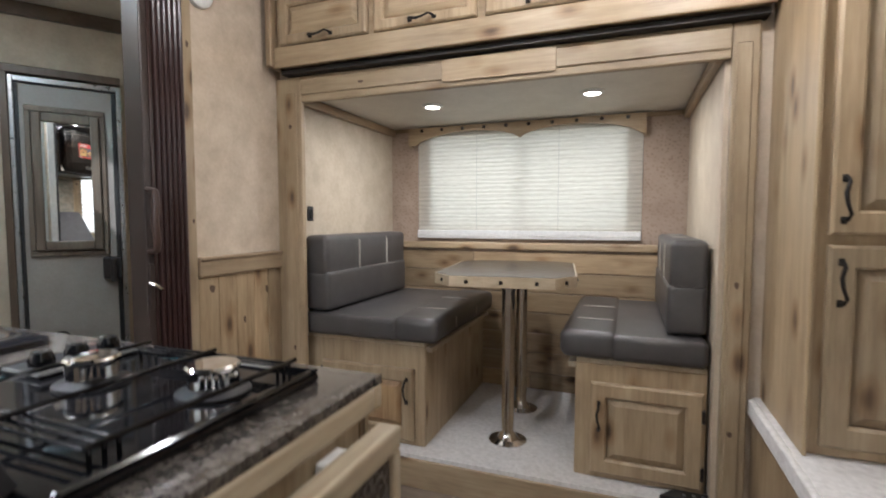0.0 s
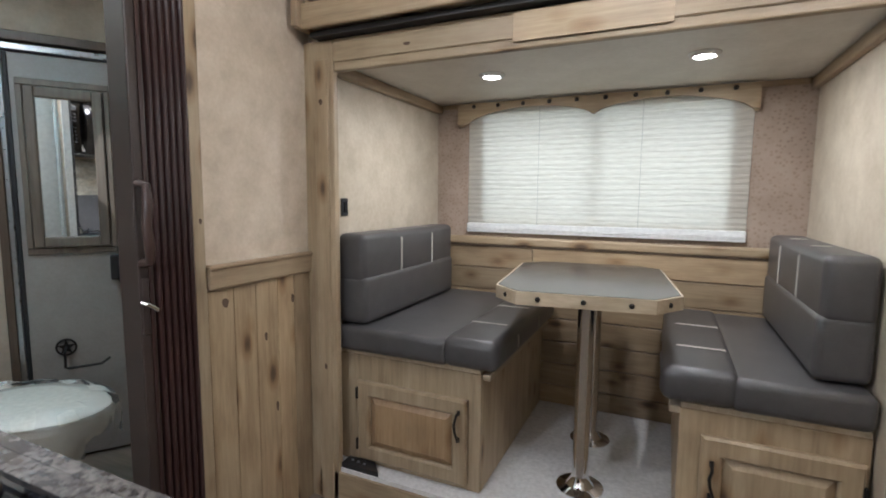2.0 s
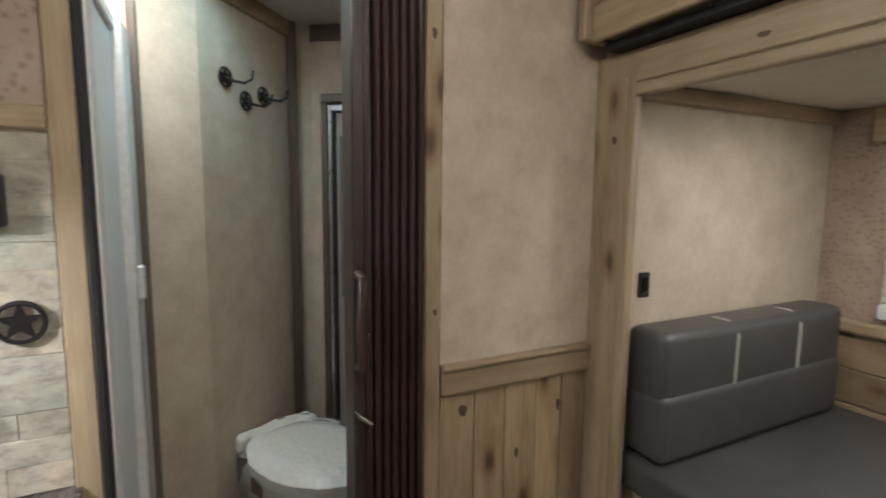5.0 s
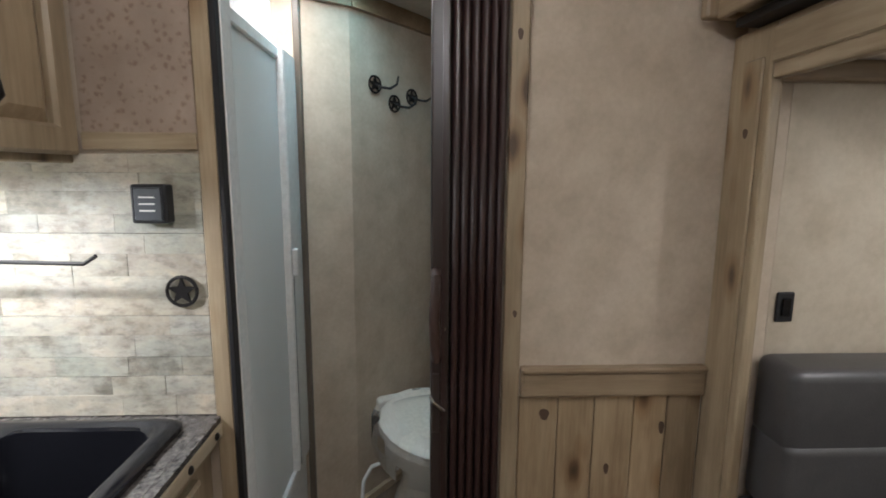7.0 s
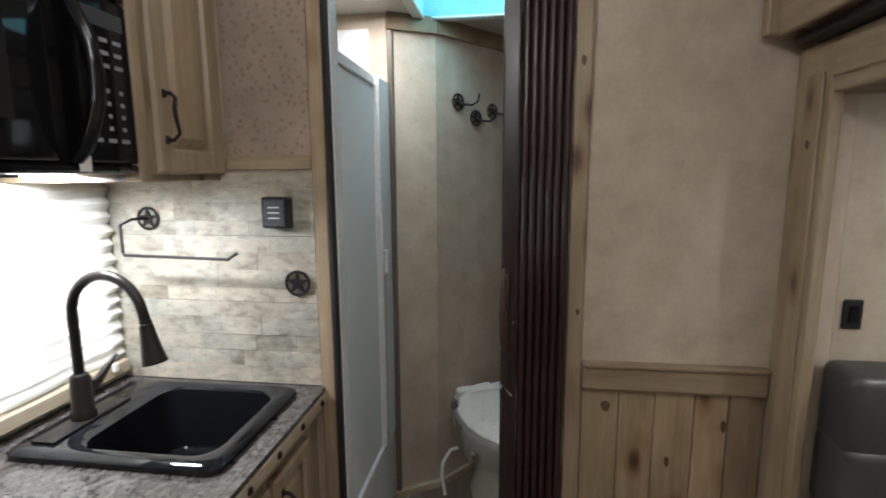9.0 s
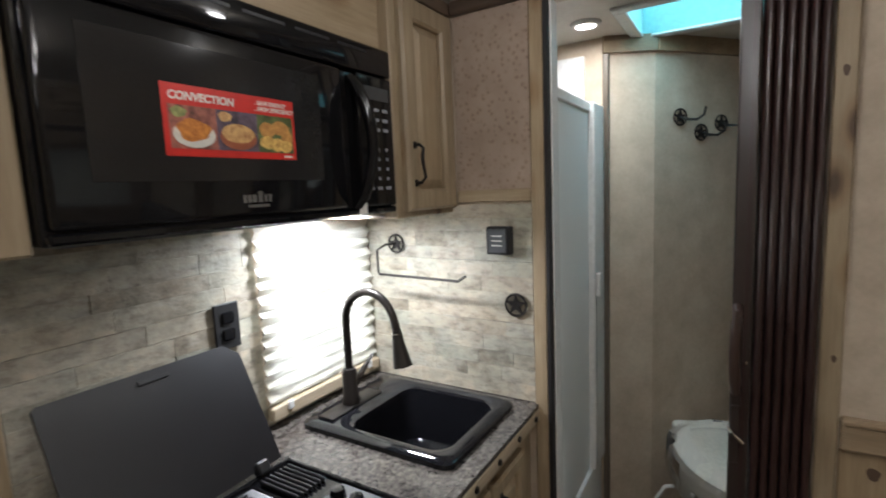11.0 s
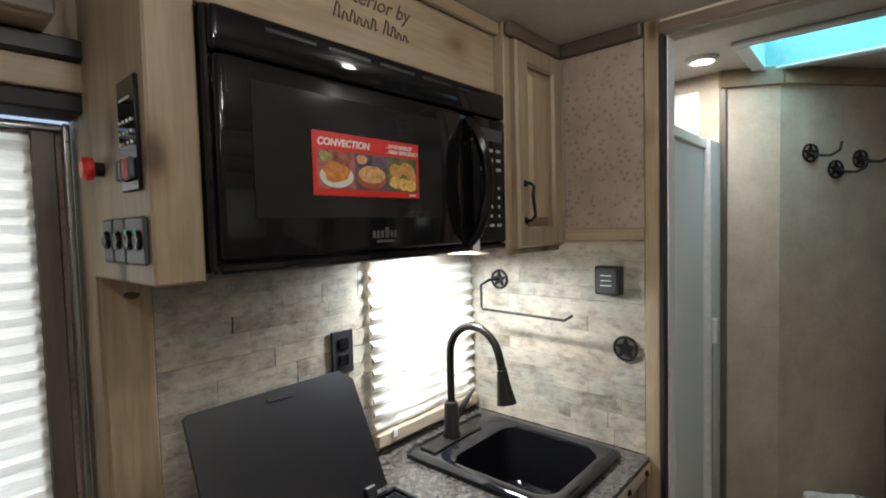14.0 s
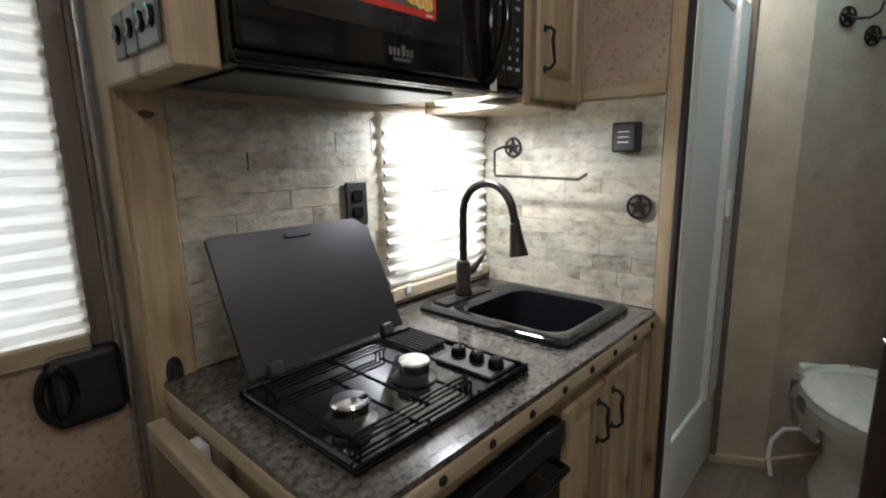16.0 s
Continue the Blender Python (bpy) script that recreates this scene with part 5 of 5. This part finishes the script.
# sink wall ornaments
def socket(m, label):
    s = thing("wall_socket", tuple(m.translation), label, "socket")
    part("plate", boxes((-0.036, 0.036, -0.06, 0.06, 0, 0.007), bevel=0.003), BLACKM, s, m=m)
    for dv in (-0.022, 0.022):
        part("outlet", boxes((-0.016, 0.016, dv - 0.015, dv + 0.015, 0.007, 0.011), bevel=0.004, seg=2), BLACKG, s, m=m)
    return s


socket(face_m("N", (-0.80, 0.012, 1.225)), "black double socket beside the galley window")
st = solid("star_ornament", (lambda bm: (bm.transform(face_m("E", (PX + 0.012, 0.568, 1.197))), bm)[1])(star_ring(bmesh.new(), 0.036)), IRON, "dark iron star-in-ring ornament on the slate tile", "ornament", smooth=False)
wb_ = thing("wall_control_box", (PX, 0.525, 1.35), "small black control box on the slate tile", "control box")
MB = face_m("E", (PX + 0.012, 0.49, 1.35))
part("case", boxes((0, 0.075, 0, 0.082, 0, 0.032), bevel=0.005, seg=2), BLACKM, wb_, m=MB)
part("front", boxes((0.008, 0.067, 0.006, 0.076, 0.0325, 0.036), bevel=0.003), GREYPL, wb_, m=MB)
for v in (0.026, 0.04, 0.054):
    part("label_line", boxes((0.02, 0.052, v, v + 0.003, 0.0362, 0.0366)), WHITEINK, wb_, m=MB)
tr = thing("towel_bar", (PX, 0.17, 1.38), "wrought-iron towel bar on a star-in-ring mount", "towel bar")
part("mount", star_ring(bmesh.new(), 0.033), IRON, tr, m=face_m("E", (PX + 0.012, 0.138, 1.372)))
part("arm", tube(bmesh.new(), [(PX + 0.016, 0.138, 1.372), (PX + 0.07, 0.134, 1.374), (PX + 0.105, 0.128, 1.362), (PX + 0.105, 0.128, 1.29), (PX + 0.105, 0.133, 1.282), (PX + 0.105, 0.30, 1.279), (PX + 0.105, 0.425, 1.276), (PX + 0.105, 0.45, 1.292)], 0.0042, 8), IRON, tr, smooth=True)

# above the entry door
bxm = thing("wall_box", (-0.2, 0.05, 1.906), "tan boxed cover on the rail above the door", "box cover")
part("cover", boxes((-0.2, 0.25, 0.002, 0.10, 1.906, 1.985), bevel=0.008, seg=2), BEIGE["x"], bxm)
part("front_lip", boxes((-0.2, 0.25, 0.1005, 0.106, 1.91, 1.94), bevel=0.003), GREYW["x"], bxm)
cc = thing("ceiling_cable", (0.0, 0.25, 2.06), "pale cable loop along the ceiling over the door", "cable")
part("loop", tube(bmesh.new(), [(-0.22 + 0.5 * s / 14, 0.03 + 0.10 * math.sin(math.pi * s / 14), 2.045 - 0.03 * math.sin(math.pi * s / 14)) for s in range(15)], 0.006, 8), PLASTIC, cc, smooth=True)

# ---- bathroom ----
sw = thing("shower_enclosure", (-1.74, 0.33, BF), "white fibreglass shower with an obscured glass front", "shower")
part("pan", boxes((-2.026, PX - 0.062, 0.602, 0.66, BF, 0.42), (-2.026, PX - 0.062, 0.04, 0.602, BF, BF + 0.05), bevel=0.008, seg=2), FIBRE, sw, "white shower pan")
part("back_wall", boxes((-2.026, PX - 0.062, 0.004, 0.03, BF + 0.05, 2.03)), FIBRE, sw)
part("side_wall", boxes((-2.026, -2.012, 0.031, 0.60, BF + 0.05, 2.03)), FIBRE, sw)
part("jamb", boxes((-2.026, -1.885, 0.625, 0.672, 0.42, 1.835), bevel=0.004), PLASTIC, sw, "white jamb post")
part("near_post", boxes((PX - 0.085, PX - 0.062, 0.63, 0.66, 0.42, 1.835), bevel=0.003), PLASTIC, sw)
part("header", boxes((-1.8845, PX - 0.0855, 0.632, 0.658, 1.80, 1.835), bevel=0.004), PLASTIC, sw, "white header rail")
part("glass_panel", boxes((-1.8845, PX - 0.0855, 0.642, 0.648, 0.42, 1.80)), FROST, sw, "obscured glass panel")
part("latch", boxes((-1.915, -1.888, 0.6725, 0.69, 1.12, 1.21), bevel=0.004), PLASTIC, sw, "white latch")
part("frame_line", boxes((-1.902, -1.8985, 0.6722, 0.6735, 0.44, 1.115)), GREYPL, sw)

nrm = Vector((-(C - B).normalized().y, (C - B).normalized().x)) * -1
to = thing("toilet", (-2.309, 1.032, BF), "ivory toilet with closed lid, partly in clear wrap", "toilet", turn=20)
# local frame: x runs out of the wall
def egg(l0, l1, w, n=28):
    out = []
    for i in range(n):
        a = 2 * math.pi * i / n
        out.append(((l0 + l1) / 2 + (l1 - l0) / 2 * math.cos(a), w / 2 * math.sin(a) * (1 - 0.12 * math.cos(a))))
    return out


bm = bmesh.new()
shape = [(0.0, 0.10, 0.50, 0.25), (0.05, 0.09, 0.50, 0.26), (0.16, 0.12, 0.42, 0.18), (0.26, 0.10, 0.46, 0.22), (0.355, 0.06, 0.545, 0.34), (0.385, 0.05, 0.55, 0.355)]
rings = []
for z, l0, l1, w in shape:
    rings.append([bm.verts.new((x, y, z)) for x, y in egg(l0, l1, w)])
for a, c in zip(rings, rings[1:]):
    for i in range(28):
        bm.faces.new((a[i], a[(i + 1) % 28], c[(i + 1) % 28], c[i]))
bm.faces.new(rings[-1])
bm.faces.new(list(reversed(rings[0])))
part("bowl", bm, PORCELAIN, to, smooth=True, local=True)
bm = prism(bmesh.new(), egg(0.07, 0.555, 0.365), 0.386, 0.404)
part("seat", bm, PORCELAIN, to, local=True, smooth=True)
bm = bmesh.new()
rings = [[bm.verts.new((x, y, z)) for x, y in egg(a, b_, w)] for a, b_, w, z in ((0.065, 0.56, 0.37, 0.406), (0.06, 0.562, 0.374, 0.416), (0.075, 0.548, 0.35, 0.428), (0.14, 0.48, 0.24, 0.436))]
for a, c in zip(rings, rings[1:]):
    for i in range(28):
        bm.faces.new((a[i], a[(i + 1) % 28], c[(i + 1) % 28], c[i]))
bm.faces.new(rings[-1])
part("lid", bm, PORCELAIN, to, local=True, smooth=True)
part("hinge_block", boxes((0.025, 0.10, -0.15, 0.15, 0.36, 0.43), bevel=0.012, seg=2), PORCELAIN, to, local=True)
bm = bmesh.new()
rnd = random.Random(4)
rings = []
for z, g in ((0.30, 0.012), (0.36, 0.02), (0.42, 0.014), (0.445, -0.02), (0.45, -0.06)):
    rings.append([bm.verts.new((0.3 + (x - 0.3) * (1 + g / 0.25) + rnd.uniform(-1, 1) * 0.005, y * (1 + g / 0.18) + rnd.uniform(-1, 1) * 0.006, z + rnd.uniform(-1, 1) * 0.006)) for x, y in egg(0.03, 0.57, 0.39)])
for a, c in zip(rings, rings[1:]):
    for i in range(28):
        if rnd.random() < 0.8:
            bm.faces.new((a[i], a[(i + 1) % 28], c[(i + 1) % 28], c[i]))
wr_ = part("clear_wrap", bm, WRAP, to, "crumpled clear plastic wrap", local=True)
wr_.visible_shadow = False
part("water_hose", tube(bmesh.new(), [(0.2, -0.1, 0.19), (0.17, -0.15, 0.215), (0.16, -0.2, 0.2), (0.165, -0.235, 0.15), (0.18, -0.245, 0.09), (0.2, -0.235, 0.02)], 0.008, 8), PLASTIC, to, "white supply hose", local=True, smooth=True)

HW = Matrix(((C - B).normalized().to_3d(), Vector((0, 0, 1)), nrm.to_3d())).transposed().to_4x4()


def on_angled(x, z):
    s = (x - B.x) / (C.x - B.x)
    p = B + (C - B) * s + nrm * 0.002
    m = HW.copy()
    m.translation = (p.x, p.y, z)
    return m


if HW.to_3x3().determinant() < 0:
    HW = Matrix((-(C - B).normalized().to_3d(), Vector((0, 0, 1)), nrm.to_3d())).transposed().to_4x4()
for x, z in ((-2.222, 1.787), (-2.305, 1.728), (-2.386, 1.765)):
    m = on_angled(x, z)
    hk = thing("coat_hook", tuple(m.translation), "wrought-iron coat hook with a star-in-ring plate", "hook", "star coat hooks")
    part("plate", star_ring(bmesh.new(), 0.034), IRON, hk, m=m)
    part("prong", tube(bmesh.new(), [(0, 0, 0.004), (0.012, -0.012, 0.03), (0.03, -0.016, 0.055), (0.05, 0.0, 0.07), (0.056, 0.03, 0.072)], [0.005, 0.005, 0.005, 0.0045, 0.004], 8), IRON, hk, m=m, smooth=True)
tpm = REAR @ Matrix.Translation((0.145, 0.482, -0.004))
tph = thing("paper_holder", tuple(tpm.translation), "wrought-iron paper holder with a star-in-ring mount", "paper holder")
part("mount", star_ring(bmesh.new(), 0.036), IRON, tph, m=tpm)
part("arm", tube(bmesh.new(), [(0, 0, 0.005), (0, -0.01, 0.05), (0, -0.07, 0.055), (0.01, -0.075, 0.055), (0.12, -0.072, 0.055), (0.15, -0.05, 0.055)], 0.005, 8), IRON, tph, m=tpm, smooth=True)

rv = thing("roof_vent", (-1.93, 0.96, CEIL), "square roof vent with a teal-tinted dome and white trim", "roof vent")
part("trim_ring", boxes((VX0 - 0.03, VX0 + 0.012, VY0 - 0.03, VY1 + 0.03, CEIL - 0.012, CEIL - 0.0005), (VX1 - 0.012, VX1 + 0.03, VY0 - 0.03, VY1 + 0.03, CEIL - 0.012, CEIL - 0.0005),
                        (VX0 + 0.012, VX1 - 0.012, VY0 - 0.03, VY0 + 0.012, CEIL - 0.012, CEIL - 0.0005), (VX0 + 0.012, VX1 - 0.012, VY1 - 0.012, VY1 + 0.03, CEIL - 0.012, CEIL - 0.0005), bevel=0.004), PLASTIC, rv, "white trim ring")
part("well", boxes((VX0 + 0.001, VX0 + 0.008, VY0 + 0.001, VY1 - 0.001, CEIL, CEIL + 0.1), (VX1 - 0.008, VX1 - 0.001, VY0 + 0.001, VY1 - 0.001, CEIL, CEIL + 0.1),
                   (VX0 + 0.008, VX1 - 0.008, VY0 + 0.001, VY0 + 0.008, CEIL, CEIL + 0.1), (VX0 + 0.008, VX1 - 0.008, VY1 - 0.008, VY1 - 0.001, CEIL, CEIL + 0.1)), TEAL, rv, "well coloured teal for the light through the lid")
dm = part("dome", boxes((VX0 - 0.01, VX1 + 0.01, VY0 - 0.01, VY1 + 0.01, CEIL + 0.105, CEIL + 0.112), bevel=0.003), VENTG, rv, "teal acrylic lid")
dm.visible_shadow = False

# ---- boards and tiles ----
def lay(parent, name, places, mats, m0, bevel=0.002):
    made = {}
    for (u, v, w, h, t) in places:
        key = (round(w, 3), round(h, 3), round(t, 4))
        if key not in made:
            bm = boxes((0, w, 0, h, 0, t), bevel=bevel)
            made[key] = finish(name, bm, mats)
        ob = new(name, made[key])
        ob.parent = parent
        ob.matrix_basis = root_matrix(parent).inverted() @ m0 @ Matrix.Translation((u, v, 0))


def cladding(name, at, label, category="cladding"):
    return tagged(thing(name, at, label, category), kind="structure")


rnd = random.Random(7)
wc = cladding("trim_wainscot", (PN, 1.57, 0), "vertical knotty-pine wainscot boards")
y, pl = 1.337, []
for w in (0.098, 0.092, 0.10, 0.085, 0.086):
    pl.append((y, 0.002, w - 0.002, 0.914, 0.008 + 0.001 * rnd.random()))
    y += w
bmM = Matrix(((0, 0, 1, PN + 0.001), (1, 0, 0, 0), (0, 1, 0, 0), (0, 0, 0, 1)))
lay(wc, "board", pl, PLANK["y"], bmM)
bw = cladding("trim_slide_planks", (-0.5, SB, SF), "horizontal knotty-pine boards below the dinette window")
pl = []
z = SF + 0.002
for h in (0.10, 0.118, 0.115, 0.12, 0.118, 0.12, 0.118):
    cut = rnd.choice((0.55, 0.9, 1.2))
    for u0, u1 in ((0, cut), (cut, 1.70)):
        pl.append((u0, z, u1 - u0 - 0.004, h - 0.005, 0.010 + 0.003 * rnd.random()))
    z += h
lay(bw, "board", pl, PLANK["x"], face_m("S", (-1.343, SB - 0.001, 0)))


def tile_rows(u0, u1, v0, v1, skip=None):
    out, v = [], v0
    while v < v1 - 0.012:
        h = min(rnd.choice((0.04, 0.046, 0.05)), v1 - v)
        u = u0
        while u < u1 - 0.004:
            w = min(rnd.choice((0.12, 0.16, 0.2, 0.26)), u1 - u)
            if u1 - (u + w) < 0.03:
                w = u1 - u
            cuts = [(u, u + w)]
            if skip and v + h > skip[2] and v < skip[3]:
                cuts = [(a, b_) for a, b_ in ((u, min(u + w, skip[0])), (max(u, skip[1]), u + w)) if b_ - a > 0.012]
            for a, b_ in cuts:
                out.append((a, v, round(b_ - a - 0.0005, 3), round(h - 0.0005, 3), rnd.choice((0.007, 0.0076, 0.0083))))
            u += w
        v += h
    return out


ts = cladding("wall_tile_south", (-0.85, 0, 0.9), "split slate tiles behind the hob", "tile")
lay(ts, "tile", tile_rows(0.0, 1.035, 0.902, 1.475, (0.555, 1.0, 0.975, 1.435)), STONE, face_m("N", (-0.347, 0.0005, 0)), 0.0007)
tw = cladding("wall_tile_partition", (PX, 0.3, 0.9), "split slate tiles beside the sink", "tile")
lay(tw, "tile", tile_rows(0.012, 0.621, 0.902, 1.502), STONE, face_m("E", (PX + 0.0005, 0, 0)), 0.0007)


# bark-dark knots in the pine trim
KNOT = plain("dark_knot", (0.085, 0.05, 0.03), 0.6)


def knot(host, face, at, w, h):
    bm = prism(bmesh.new(), [(w * math.cos(a) * (1 + 0.15 * math.sin(3 * a)), h * math.sin(a) * (1 + 0.12 * math.cos(2 * a + 1))) for a in [2 * math.pi * i / 18 for i in range(18)]], 0.0002, 0.0007)
    part("knot", bm, KNOT, bpy.data.objects[host], m=face_m(face, at))


knot("trim_slide_post_left", "S", (-1.345, 1.794, 1.548), 0.008, 0.011)
knot("trim_slide_post_left", "S", (-1.34, 1.794, 0.55), 0.006, 0.012)
knot("trim_slide_fascia", "S", (-0.985, 1.794, 1.712), 0.013, 0.006)
knot("trim_slide_post_right", "S", (0.41, 1.794, 0.92), 0.007, 0.012)
knot("trim_slide_post_right", "S", (0.405, 1.794, 0.42), 0.008, 0.01)
knot("trim_door_stile_north", "E", (PN + 0.016, 1.312, 1.76), 0.006, 0.013)
knot("trim_door_stile_north", "E", (PN + 0.016, 1.318, 1.13), 0.005, 0.009)
knot("trim_entry_stile", "N", (-0.31, 0.014, 1.44), 0.014, 0.008)
knot("trim_wainscot", "E", (PN + 0.0105, 1.40, 0.87), 0.012, 0.016)
knot("trim_wainscot", "E", (PN + 0.0105, 1.565, 0.72), 0.006, 0.016)
knot("trim_wainscot", "E", (PN + 0.0105, 1.70, 0.83), 0.007, 0.018)
knot("trim_wainscot", "E", (PN + 0.0105, 1.61, 0.45), 0.006, 0.02)
